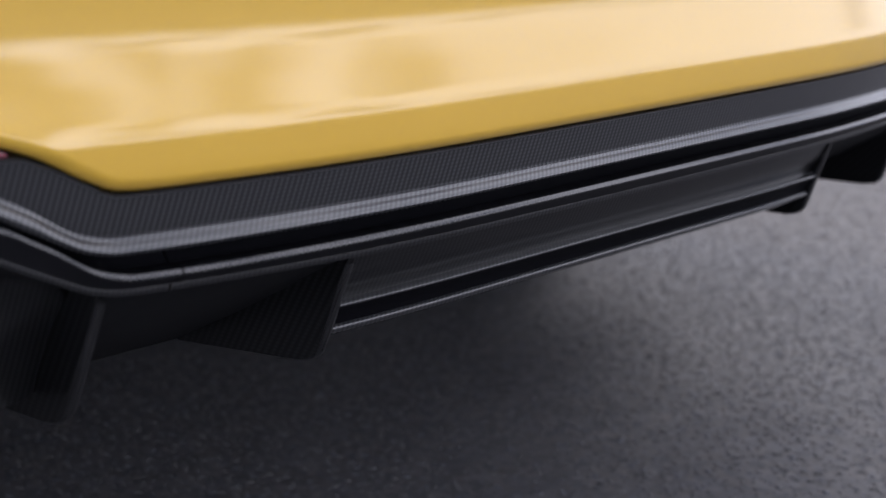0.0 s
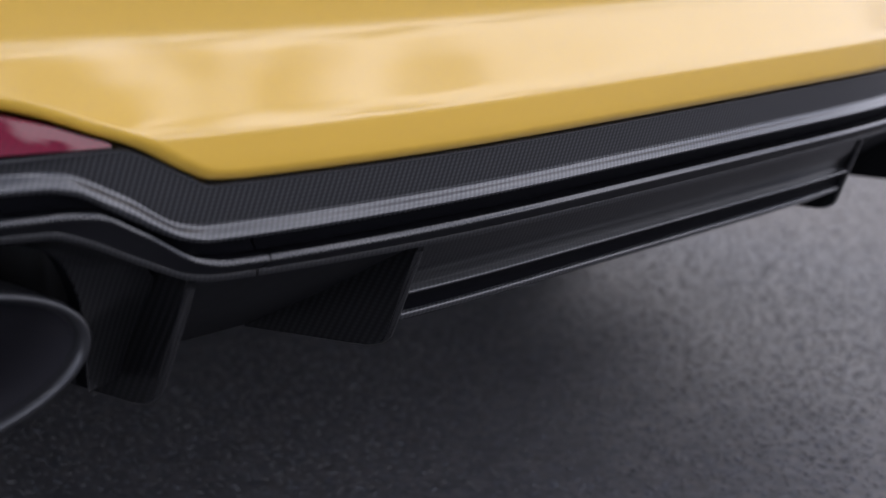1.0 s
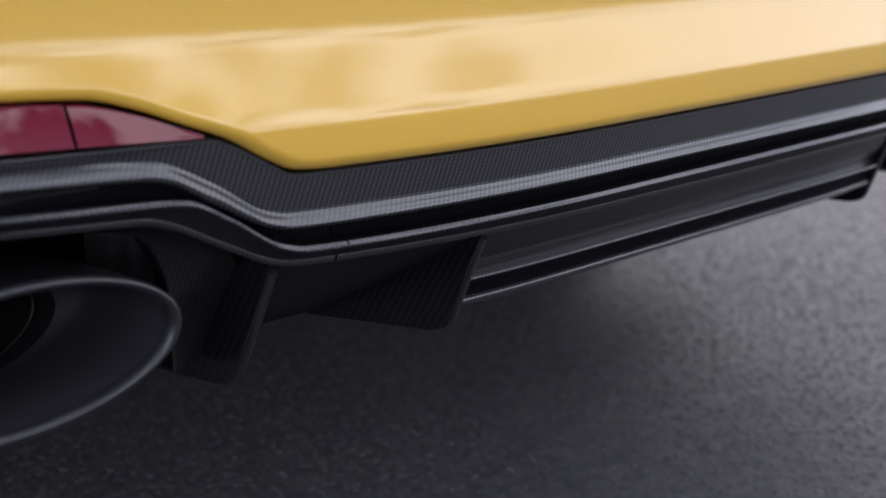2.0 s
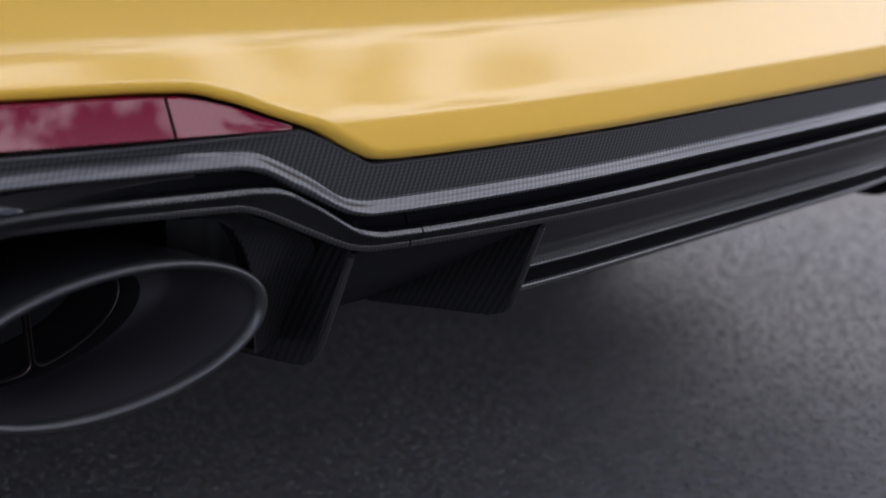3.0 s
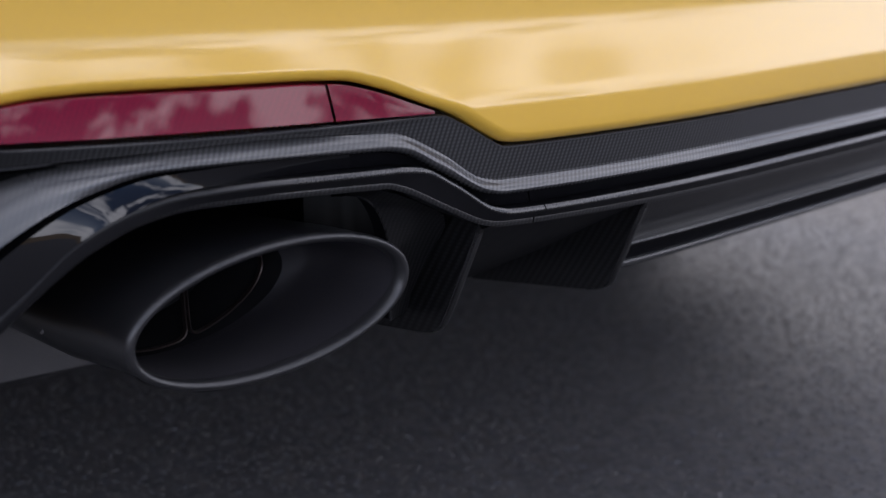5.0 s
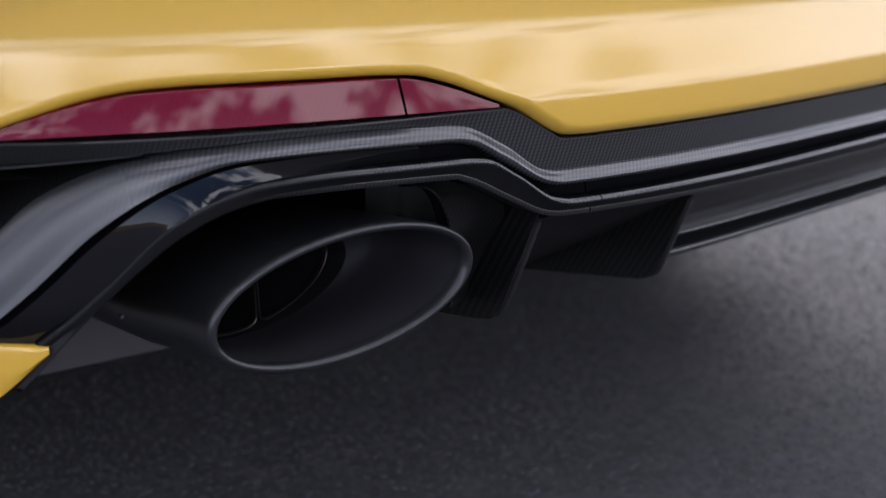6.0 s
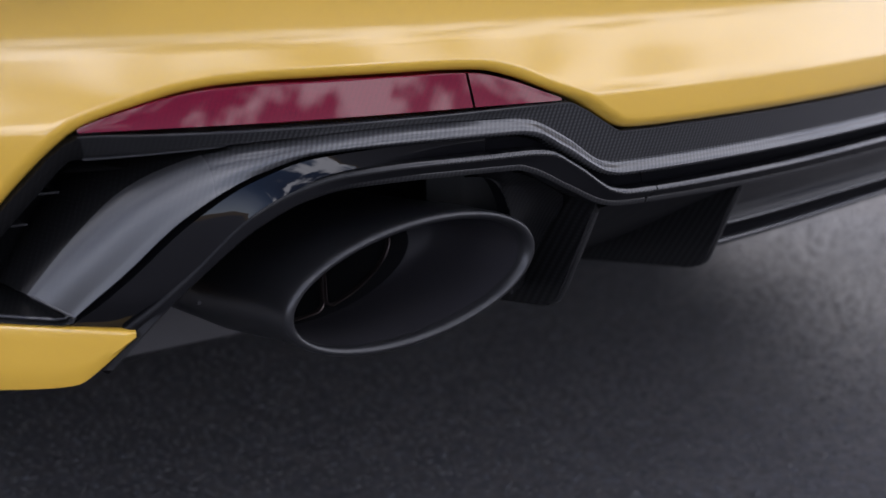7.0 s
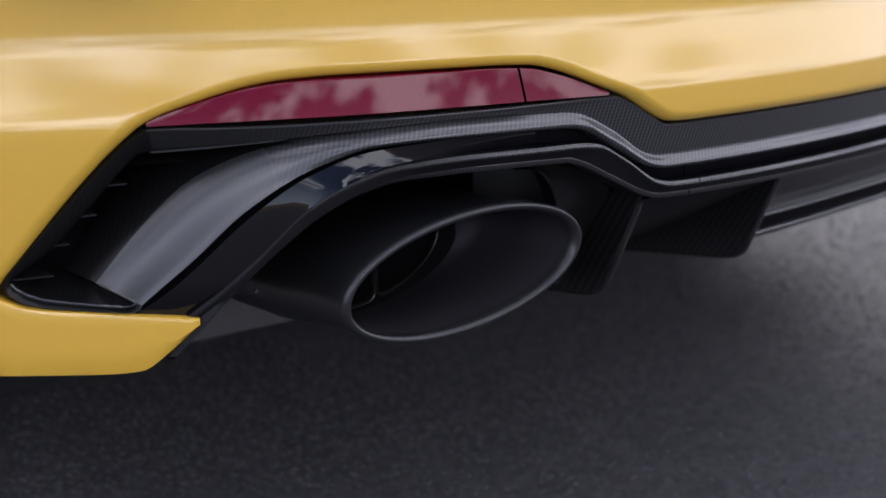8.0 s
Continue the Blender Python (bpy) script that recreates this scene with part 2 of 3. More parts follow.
ALLOY = plastic("alloy", (0.30, 0.30, 0.31), 0.35, 0.0, 0.0, 0.08, 0.9)
RED = red_lens()
ASPHALT = asphalt()
CHIPS = stone_chips()
GRASS = plastic("dry_grass", (0.20, 0.13, 0.05), 0.9, 0.0, 0.0)


# ---- shape helpers ----
def part(name, bm, mat, parent=None, label="", sharp=32.0):
    me = bpy.data.meshes.new(name)
    bmesh.ops.recalc_face_normals(bm, faces=bm.faces[:])
    bm.to_mesh(me)
    bm.free()
    me.materials.append(mat)
    for p in me.polygons:
        p.use_smooth = True
    me.set_sharp_from_angle(angle=radians(sharp))
    ob = new(name, me)
    if parent is not None:
        ob.parent = parent
    if label:
        tagged(ob, label)
    return ob


def grid_mesh(bm, rows, closed=False, caps=False):
    """Skins a list of stations, each a list of points."""
    vs = [[bm.verts.new(p) for p in row] for row in rows]
    n = len(rows[0])
    for a, b in zip(vs, vs[1:]):
        for i in range(n if closed else n - 1):
            j = (i + 1) % n
            try:
                bm.faces.new((a[i], a[j], b[j], b[i]))
            except ValueError:
                pass
    if caps:
        bm.faces.new(vs[0])
        bm.faces.new(vs[-1][::-1])
    return vs


def pchip(s, v, q):
    """Shape-keeping cubic through (s, v), at q."""
    s, v, q = np.asarray(s, float), np.asarray(v, float), np.asarray(q, float)
    h, d = np.diff(s), np.diff(v) / np.diff(s)
    m = np.zeros_like(v)
    m[0], m[-1] = d[0], d[-1]
    for i in range(1, len(v) - 1):
        if d[i - 1] * d[i] > 0:
            w1, w2 = 2 * h[i] + h[i - 1], h[i] + 2 * h[i - 1]
            m[i] = (w1 + w2) / (w1 / d[i - 1] + w2 / d[i])
    k = np.clip(np.searchsorted(s, q) - 1, 0, len(s) - 2)
    t = (q - s[k]) / h[k]
    return (v[k] * (1 + 2 * t) * (1 - t) ** 2 + m[k] * h[k] * t * (1 - t) ** 2
            + v[k + 1] * t * t * (3 - 2 * t) + m[k + 1] * h[k] * t * t * (t - 1))


MIDDLE = 0.048  # x of the car's middle plane
SPLIT = 0.52  # where the groove turns into the gloss strip


def flip(x, side):
    """x of a left-hand point, or of its twin on the right."""
    return x if side < 0 else 2 * MIDDLE - x


def bow(x):
    """How far forward the tail lies at x: flat in the middle, swept to the corners."""
    x = min(x, 2 * MIDDLE - x)
    return -0.047 + 0.39 * max(0.0, -x - 0.12) ** 2.15


def at(x, z, off=0.0):
    return Vector((x, bow(x) + off, z))


def mirrored(stations):
    """Left-flank stations, from the middle outwards, made into one run from side to side."""
    right = [[Vector((flip(p.x, 1), p.y, p.z)) for p in row] for row in stations[::-1]]
    return right + stations


# ---- lines of the tail, middle to left corner, as (x, z) ----
MARKS = (0.0, 0.32, 0.397, 0.415, 0.45, 0.48, 0.50, 0.57, 0.645, 0.71, 0.765, 0.82, 0.87, 0.905)
TRIM_TOP = ((0, .4275), (-.32, .4280), (-.395, .4287), (-.410, .4358), (-.432, .4488), (-.447, .4545), (-.461, .4544),
            (-.560, .4528), (-.630, .4522), (-.690, .4526), (-.735, .4540), (-.755, .4550), (-.766, .4550), (-0.7740, 0.4552))
BAND_LOW = ((0, .4035), (-.32, .4045), (-.399, .4054), (-.414, .4085), (-.446, .4292), (-.477, .4443), (-.492, .4460),
            (-.560, .4473), (-.630, .4450), (-.690, .4425), (-.730, .4408), (-.752, .4402), (-.763, .4400), (-0.7710, 0.4398))
RIDGE_TOP = ((0, .4035), (-.32, .4045), (-.399, .4054), (-.414, .4085), (-.446, .4292), (-.477, .4443), (-.492, .4460),
             (-.560, .4473), (-.630, .4450), (-.690, .4425), (-.738, .4265), (-.774, .3954), (-.806, .3560), (-0.8270, 0.3310))
RIDGE_LOW = ((0, .3950), (-.32, .3950), (-.397, .3957), (-.411, .3982), (-.445, .4163), (-.473, .4322), (-.488, .4350),
             (-.560, .4358), (-.625, .4345), (-.670, .4235), (-.712, .4000), (-.748, .3665), (-.780, .3375), (-0.8010, 0.3135))
GLOSS_TOP = ((0, .3930), (-.32, .3930), (-.396, .3938), (-.408, .3960), (-.440, .4125), (-.469, .4285), (-.486, .4320),
             (-.560, .4332), (-.625, .4300), (-.668, .4175), (-.708, .3925), (-.743, .3610), (-.775, .3335), (-0.8070, 0.3045))
LIP = ((0, .3812), (-.32, .3815), (-.390, .3827), (-.405, .3860), (-.438, .4070), (-.463, .4198), (-.482, .4214),
       (-.555, .4214), (-.610, .4185), (-.643, .4100), (-.673, .3940), (-.708, .3605), (-.740, .3315), (-0.7720, 0.3015))
UNDER = ((0, .3668), (-.32, .3690), (-.396, .3708), (-.408, .3730), (-.440, .3880), (-.471, .4040), (-.485, .4080),
         (-.555, .4089), (-.604, .4072), (-.634, .4008), (-.664, .3860), (-.700, .3565), (-.728, .3290), (-0.7555, 0.2965))
EDGE_X = (0, .37, .386, .398, .412, .438, .463, .488, .515, .55, .65, .685, .705, .738, .767, .784, .816, .849, .857)
EDGE_Z = (.4285, .4293, .4298, .4312, .4378, .4534, .4638, .4737, .4804, .4818, .4820, .4807, .4782, .4699, .4593, .4448, .4076, .3632, .3530)
SAMPLES = sorted(set(list(np.linspace(0, 0.36, 13)) + [0.3664, 0.3676] + list(np.linspace(0.38, 0.51, 27)) + list(np.linspace(0.52, 0.87, 36)) + [0.865, 0.8817, 0.8933, 0.905]))


def run(line):
    xs = pchip(MARKS, [p[0] for p in line], SAMPLES)
    zs = pchip(MARKS, [p[1] for p in line], SAMPLES)
    return list(zip(xs, zs))


def edge(x):
    return float(pchip(EDGE_X, EDGE_Z, [min(abs(x), 0.857)])[0])


def crease(x):
    return 0.4560 + 0.012 * max(0.0, abs(x) - 0.45) ** 1.2


def plan(u):
    """The tail's outline from above, by the distance u from the middle: on round the corner and along the flank."""
    if u <= 0.857:
        return -u, bow(-u), 0.0
    a0, r = math.atan(0.39 * 2.15 * 0.737 ** 1.15), 0.143
    a = a0 + (u - 0.857) / r
    if a < radians(88):
        return -0.857 - r * (math.sin(a) - math.sin(a0)), bow(-0.857) + r * (math.cos(a0) - math.cos(a)), a
    end = 0.857 + (radians(88) - a0) * r
    x, y, _ = plan(end - 1e-6)
    return x - 0.01 * (u - end), y + (u - end), radians(88)


def swell(z):
    """How far forward of the outline the painted skin lies at height z."""
    return float(pchip((0.25, 0.29, 0.33, 0.40, 0.456, 0.48, 0.50, 0.508, 0.516, 0.53, 0.56, 0.62, 0.70, 0.80),
                       (0.006, 0.001, 0.000, -0.002, -0.003, 0.004, 0.0098, 0.0117, 0.0122, 0.0125, 0.0126, 0.015, 0.026, 0.050), [z])[0])


car = new("car")
tagged(car, "yellow car with black carbon diffuser standing on grey asphalt", "car")


# ---- painted bumper ----
def skin(u, z, off):
    x, y, a = plan(u)
    if u <= 0.857:
        a = math.atan(0.39 * 2.15 * max(0.0, u - 0.12) ** 1.15)
    inward = off + swell(z)
    return Vector((x + inward * math.sin(a), y + inward * math.cos(a), z))


def bumper_column(u):
    b = edge(u)
    k = math.hypot(1.0, (edge(u + 0.004) - edge(u - 0.004)) / 0.008) if 0.02 < u < 0.85 else 1.0
    roll = ((0.0, 0.0088), (0.0005, 0.0068), (0.0014, 0.0049), (0.0026, 0.0033), (0.0040, 0.0020), (0.0056, 0.0009), (0.0072, 0.0002), (0.0086, 0.0))
    rows = [skin(u, b + 0.0005, 0.028)] + [skin(u, b + dz * k, off) for dz, off in roll]
    c = crease(u)
    heights = [c - 0.013, c - 0.006, c - 0.0015, c, c + 0.0015, c + 0.006, c + 0.014, .484, .492, .50, .505, .510, .516, .524, .53, .54, .555, .575, .60, .65, .70, .76, .80]
    for i, z in enumerate(heights):
        rows.append(skin(u, max(z, b + 0.0090 * k + 0.0004 * i), 0.0))
    return rows


def lower_column(u):
    """The painted corner under the vent, closed towards the tailpipe by a slanted end."""
    top = float(pchip((0.740, 0.774, 0.812, 0.828, 0.840, 0.848, 0.857), (0.3258, 0.3320, 0.3383, 0.3409, 0.3438, 0.3478, 0.3533), [max(u, 0.740)])[0])
    flat, slant = 0.2919 + 0.093 * max(0.0, u - 0.793), 0.3215 - (u - 0.7425) * 0.92
    low = min(top - 0.004, 0.5 * (flat + slant + math.hypot(flat - slant, 0.0035)))
    rows = [skin(u, low + 0.002, 0.014), skin(u, low - 0.0006, 0.010), skin(u, low, 0.0055)]
    rows += [skin(u, low + (top - low) * k, 0.003) for k in (0.2, 0.4, 0.6, 0.8)]
    e = min(1.0, (top - low) / 0.014)
    rows += [skin(u, top - 0.0025 * e, 0.0032), skin(u, top - 0.0012 * e, 0.0037), skin(u, top - 0.0004 * e, 0.0048), skin(u, top, 0.0075), skin(u, top - 0.0005, 0.016)]
    return rows


def make_bumper():
    us = sorted(set(list(np.linspace(0, 0.36, 10)) + list(np.linspace(0.37, 0.53, 41)) + list(np.linspace(0.54, 0.857, 46))))
    left = [bumper_column(u) for u in us]
    bm = bmesh.new()
    grid_mesh(bm, mirrored(left))
    part("bumper", bm, YELLOW, car, "yellow painted rear bumper with a sharp crease")
    for side in (1, -1):
        bm = bmesh.new()
        cols = [lower_column(u) for u in (0.7430, 0.745, 0.749, 0.754, 0.760, 0.764, 0.768, 0.772, 0.776, 0.78, 0.785, 0.79, 0.80, 0.81, 0.82, 0.828, 0.834, 0.84, 0.844, 0.848, 0.852, 0.857)]
        grid_mesh(bm, [[Vector((flip(p.x, side), p.y, p.z)) for p in r] for r in cols])
        bm.faces.new([bm.verts.new(Vector((flip(p.x, side), p.y, p.z))) for p in cols[0]])
        part("bumper_corner", bm, YELLOW, car)
        bm = bmesh.new()
        cols = []
        for u in (0.857, 0.875, 0.89, 0.905, 0.92, 0.94, 0.96, 0.98, 1.0, 1.03, 1.1, 1.25, 1.5):
            zs = [.300, .2972, .2980, .31, .33, .36, .40, .43, .455, .4668, .478, .49, .50, .505, .510, .516, .524, .53, .54, .555, .575, .60, .65, .70, .76, .80]
            cols.append([(lambda q: Vector((flip(q.x, side), q.y, q.z)))(skin(u, z, 0.003 if z < 0.34 else 0.0)) for z in zs])
        grid_mesh(bm, cols)
        part("bumper_side", bm, YELLOW, car)


# ---- black trim ----
def loft_lines(name, lines, mat, label="", first=0.0, last=1.0, one_side=False, inside=None):
    """lines: (line, shift of height, offset forward) from the top of the section to its foot."""
    runs = [run(line) for line, _, _ in lines]
    left, kept = [], []
    for i, s in enumerate(SAMPLES):
        if first - 1e-6 <= s <= last + 1e-6:
            kept.append(s)
            left.append([at(r[i][0], r[i][1] + dz, off(s) if callable(off) else off) for r, (_, dz, off) in zip(runs, lines)])
    sets = [mirrored(left)] if not one_side else [left, [[Vector((flip(p.x, 1), p.y, p.z)) for p in r] for r in left]]
    for rows in sets:
        bm = bmesh.new()
        grid_mesh(bm, rows)
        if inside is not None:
            # recess shade by material: the upper strips from a mark outwards turn darker
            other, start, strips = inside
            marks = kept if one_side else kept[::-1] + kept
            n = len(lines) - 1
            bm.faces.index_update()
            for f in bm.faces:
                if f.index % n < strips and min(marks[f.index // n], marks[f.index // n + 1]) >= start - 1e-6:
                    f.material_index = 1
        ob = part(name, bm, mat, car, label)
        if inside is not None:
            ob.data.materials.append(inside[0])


def between(a, b, k):
    return tuple((p[0] + (q[0] - p[0]) * k, p[1] + (q[1] - p[1]) * k) for p, q in zip(a, b))


def make_trim():
    def tuck(inner, outer):
        return lambda q: float(pchip((0.0, 0.62, 0.87), (inner, inner, outer), [q])[0])
    loft_lines("trim_band", [(TRIM_TOP, -.001, .030), (TRIM_TOP, 0, .0075), (TRIM_TOP, -.0005, .0052), (TRIM_TOP, -.0014, .0042),
                             (between(TRIM_TOP, BAND_LOW, .5), 0, tuck(.0052, .0068)), (BAND_LOW, .0025, tuck(.0063, .0090)), (BAND_LOW, 0.0004, tuck(.0066, .0108)), (BAND_LOW, -.001, .012), (BAND_LOW, -.001, .03)],
               CARBON, "satin carbon fibre upper trim band", 0.0, 0.87)
    def cheek(inner, outer, bend=None):
        def off(q):
            j = min(1.0, max(0.0, (q - 0.47) / 0.10))
            start = inner if bend is None else inner + (bend - inner) * j * j * (3 - 2 * j)
            k = min(1.0, max(0.0, (q - 0.62) / 0.20))
            ease = 1.0 - 0.58 * min(1.0, max(0.0, (q - 0.75) / 0.115))
            return start + (outer * ease - start) * k * k * (3 - 2 * k)
        return off
    # height within the section, and its depth along the middle, out on the cheek and in the bend between
    steps = ((.04, .0044, .062, .0080), (.08, .0043, .048, .0074), (.13, .0040, .0360, .0067), (.18, .0037, .0285, .0059), (.23, .0034, .0224, .0051), (.30, .0026, .0160, .0039), (.40, .0015, .0104, .0023),
             (.52, .0004, .0065, .0007), (.64, -.0005, .0040, -.0005), (.76, -.0008, .0023, -.0010), (.87, -.0004, .0008, -.0010), (.95, .0004, -.0006, -.0002))
    loft_lines("trim_ridge", [(RIDGE_TOP, .0004, cheek(.035, .085)), (RIDGE_TOP, .0004, cheek(.0060, .078, .0100)), (RIDGE_TOP, -.0003, cheek(.0047, .068, .0086))]
               + [(between(RIDGE_TOP, RIDGE_LOW, k), 0, cheek(a, b, c)) for k, a, b, c in steps]
               + [(RIDGE_LOW, -.0002, cheek(.0012, -.0027)), (RIDGE_LOW, -.0009, cheek(.0026, .0004)), (RIDGE_LOW, -.0013, .006), (RIDGE_LOW, -.0010, .035)],
               CARBON_RIDGE, "carbon fibre ridge widening into cheeks at the corners", 0.0, 0.865, inside=(CARBON_SHADED, 0.70, 7))
    def swing(a, b, c):
        return lambda q: float(pchip((0.0, 0.52, 0.62, 0.73, 0.845, 0.87, 0.905), (a, a, (a + b) / 2, b, c, c + .005, c + .016), [q])[0])
    gloss = [(GLOSS_TOP, .003, .030), (GLOSS_TOP, 0, swing(.0115, .0058, .0025)), (between(GLOSS_TOP, LIP, .5), 0, swing(.0130, .0042, .0030)), (between(GLOSS_TOP, LIP, .82), 0, swing(.0142, .0030, .0040)), (LIP, .0012, swing(.0150, .0024, .0046))]
    def soften(a, b, tail=.012):
        return lambda q: float(pchip((0.0, 0.56, 0.70, 0.85, 0.87, 0.905), (a, a, b, b + .0004, b + tail * .3, b + tail), [q])[0])
    under = [(LIP, .0016, soften(.0150, .0080)), (LIP, .0016, soften(.0024, .0040)), (LIP, .0013, soften(.0011, .0034)), (LIP, .0006, soften(.0004, .0029)), (LIP, -.0003, soften(-.0002, .0026)),
             (LIP, -.0012, soften(-.0005, .0025)), (LIP, -.0024, soften(-.0002, .0026)), (between(LIP, UNDER, .45), 0, soften(.0030, .0030)),
             (UNDER, .0044, soften(.0052, .0035, .002)), (UNDER, .0034, soften(.0050, .0042, .002)), (UNDER, .0018, soften(.0052, .0056, .002)), (UNDER, .0004, soften(.0060, .0082, .002)), (UNDER, 0, soften(.0085, .0120, .002)), (UNDER, .0005, .03), (UNDER, .004, .09)]
    loft_lines("groove", gloss, GROOVE, "groove over the lip, its shade put into the black", 0.0, 0.3664)
    loft_lines("groove", gloss, GROOVE, "groove over the lip, its shade put into the black", 0.3676, SPLIT, True)
    loft_lines("gloss_strip", gloss, GLOSS, "gloss black strip reflecting the sky", SPLIT, 1.0, True)
    loft_lines("lip_bead", under[1:7], CARBON_LIP, "satin carbon bead", 0.0, 0.3664)
    loft_lines("lip_bead", under[1:7], CARBON_LIP, "satin carbon bead", 0.3676, 0.76, True)
    loft_lines("lip_shoulder", under[1:7], LIP_FACE, "smooth black shoulder of the lip", 0.76, 1.0, True)
    # the bead's ledge takes the shaded groove black too
    for n, l, m, t in (("groove_floor", under[:2], GROOVE, ""), ("lip", under[6:9], LIP_FACE, "smooth black lip"), ("lip_edge", under[8:], CARBON_EDGE, "woven carbon lower edge")):
        loft_lines(n, l, m, t, 0.0, 0.3664)
        loft_lines(n, l, m, t, 0.3676, 1.0, True)


def make_band_edge():
    """Fine round bead added for a highlight on the band's lower edge, where it runs out over the corner vent."""
    line = run(BAND_LOW)
    pts = [at(x, z - .0008, .0092) for s, (x, z) in zip(SAMPLES, line) if .70 <= s <= .866]
    for side in (-1, 1):
        part("band_edge", tube([Vector((flip(p.x, side), p.y, p.z)) for p in pts], .0007), BEAD, car, "thin bead added for the highlight on the band's lower edge")


def make_band_rim():
    """Fine bead added for a highlight line along the upper edge of the band."""
    pts = [at(x, z - .0009, .0044) for s, (x, z) in zip(SAMPLES, run(TRIM_TOP)) if s <= .87]
    right = [Vector((flip(p.x, 1), p.y, p.z)) for p in pts[::-1]]
    part("band_rim", tube(right[:-1] + pts[1:], .0006), BEAD, car, "thin bead added for the highlight on the band's upper edge")


def make_liner():
    """Dark shield behind the bumper: roof and front wall of the exhaust bay."""
    bm = bmesh.new()
    rows = []
    for x in np.linspace(-.84, .924, 22):
        rows.append([Vector((x, y, z)) for y, z in ((bow(x) + .032, .4275), (bow(x) + .10, .4290), (.45, .430), (.60, .425), (.62, .40), (.62, .18))])
    grid_mesh(bm, rows)
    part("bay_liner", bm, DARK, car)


def make_reflector(side):
    def col(x):
        top = edge(x) - 0.0014
        low = 0.4552 + 0.0012 * max(0.0, abs(x) - 0.66) * 10
        low = min(low, top - 0.0002)
        foot, head = 0.0050, 0.0050 + 0.205 * (top - low)
        out = [at(x, low, .02), at(x, low, foot + .0022), at(x, low + min(.0007, (top - low) * .2), foot + .0005)]
        out += [at(x, low + (top - low) * k, foot + (head - foot) * k - .00005 * math.sin(math.pi * k)) for k in (.035, .06, .12, .3, .5, .7, .88, .94, .965)]
        out += [at(x, top - min(.0003, (top - low) * .2), head + .0001), at(x, top, head + .0022), at(x, top, head + .02)]
        return [Vector((flip(p.x, side), p.y, p.z)) for p in out]

    # long lens
    def leaning(x0, x1, n, lean0=0.0, lean1=0.0):
        rows = []
        for k in range(n + 1):
            f = k / n
            x = x0 + (x1 - x0) * f
            lean = lean0 + (lean1 - lean0) * f
            row = col(x)
            for p in row:
                p.x -= side * lean * (p.z - 0.468)
            rows.append(row)
        return rows
    bm = bmesh.new()
    grid_mesh(bm, leaning(-0.5214, -0.765, 44, -0.12, 0.0))
    lens = part("reflector", bm, RED, car, "dark red glossy reflector lens")
    bm = bmesh.new()
    grid_mesh(bm, leaning(-0.4500, -0.5195, 20, 0.0, -0.12))
    part("reflector_end", bm, RED, lens)


# ---- vent at the corner ----
def make_vent(side):
    def put(x, z, off):
        p = at(x, z, off)
        return Vector((flip(p.x, side), p.y, p.z))

    # frame: runs from the upper band down the slanted edge and back along the foot
    outer = [(-.7655, .4551), (-.774, .4505), (-.783, .4425), (-.80, .4230), (-.816, .4040), (-.833, .3838), (-.846, .3655), (-.8485, .3595), (-.8470, .3530), (-.8405, .3462), (-.828, .3416), (-.80, .3368), (-.781, .3338), (-.7755, .3350), (-.7735, .3390)]
    inner = [(-.7605, .4398), (-.768, .4385), (-.774, .4330), (-.789, .4150), (-.804, .3968), (-.821, .3770), (-.8380, .3640), (-.8425, .3595), (-.8405, .3550), (-.8345, .3503), (-.826, .3462), (-.80, .3405), (-.7835, .3378), (-.7785, .3386), (-.7768, .3410)]
    rows = []
    for (ax, az), (bx, bz) in zip(outer, inner):
        rows.append([put(ax, az, .030), put(ax, az, .0062), put(ax + (bx - ax) * .10, az + (bz - az) * .10, .0040), put(ax + (bx - ax) * .4, az + (bz - az) * .4, .0052), put(ax + (bx - ax) * .8, az + (bz - az) * .8, .0082), put(bx, bz, .0110), put(bx, bz, .085)])
    bm = bmesh.new()
    grid_mesh(bm, rows)
    frame_part = part("vent_frame", bm, CARBON_SHADED, car, "carbon frame of the corner vent, shade put into its colour")
    # recessed back of the vent
    bm = bmesh.new()
    back = [[put(x, z, .085) for z in np.linspace(.33, .455, 6)] for x in np.linspace(-.70, -.86, 10)]
    grid_mesh(bm, back)
    part("vent_back", bm, DARK, frame_part)
    # sloping carbon floor
    bm = bmesh.new()
    grid_mesh(bm, [[put(-.842, .3580, .009), put(-.826, .3650, .052)], [put(-.833, .3490, .009), put(-.818, .3620, .052)], [put(-.818, .3437, .009), put(-.808, .3600, .050)], [put(-.80, .3400, .009), put(-.800, .3570, .040)], [put(-.784, .3374, .008), put(-.793, .3520, .022)], [put(-.7775, .3390, .005), put(-.786, .3455, .008)]])
    part("vent_floor", bm, CARBON_SHADED, frame_part)
    for x0, x1, z in ((-.786, -.772, .4180), (-.803, -.790, .3987), (-.820, -.806, .3805), (-.838, -.816, .3600)):
        bm = bmesh.new()
        pts = [(x0 - .004, .014), (x1, .018), (x1, .085), (x0 - .004, .085)]
        lo = [bm.verts.new(put(x, z - .0006, o)) for x, o in pts]
        hi = [bm.verts.new(put(x, z + .0006, o)) for x, o in pts]
        bm.faces.new(lo)
        bm.faces.new(hi[::-1])
        for i in range(4):
            bm.faces.new((lo[i], lo[(i + 1) % 4], hi[(i + 1) % 4], hi[i]))
        part("vane", bm, SATIN, frame_part)
    make_vent_beads(side, frame_part)


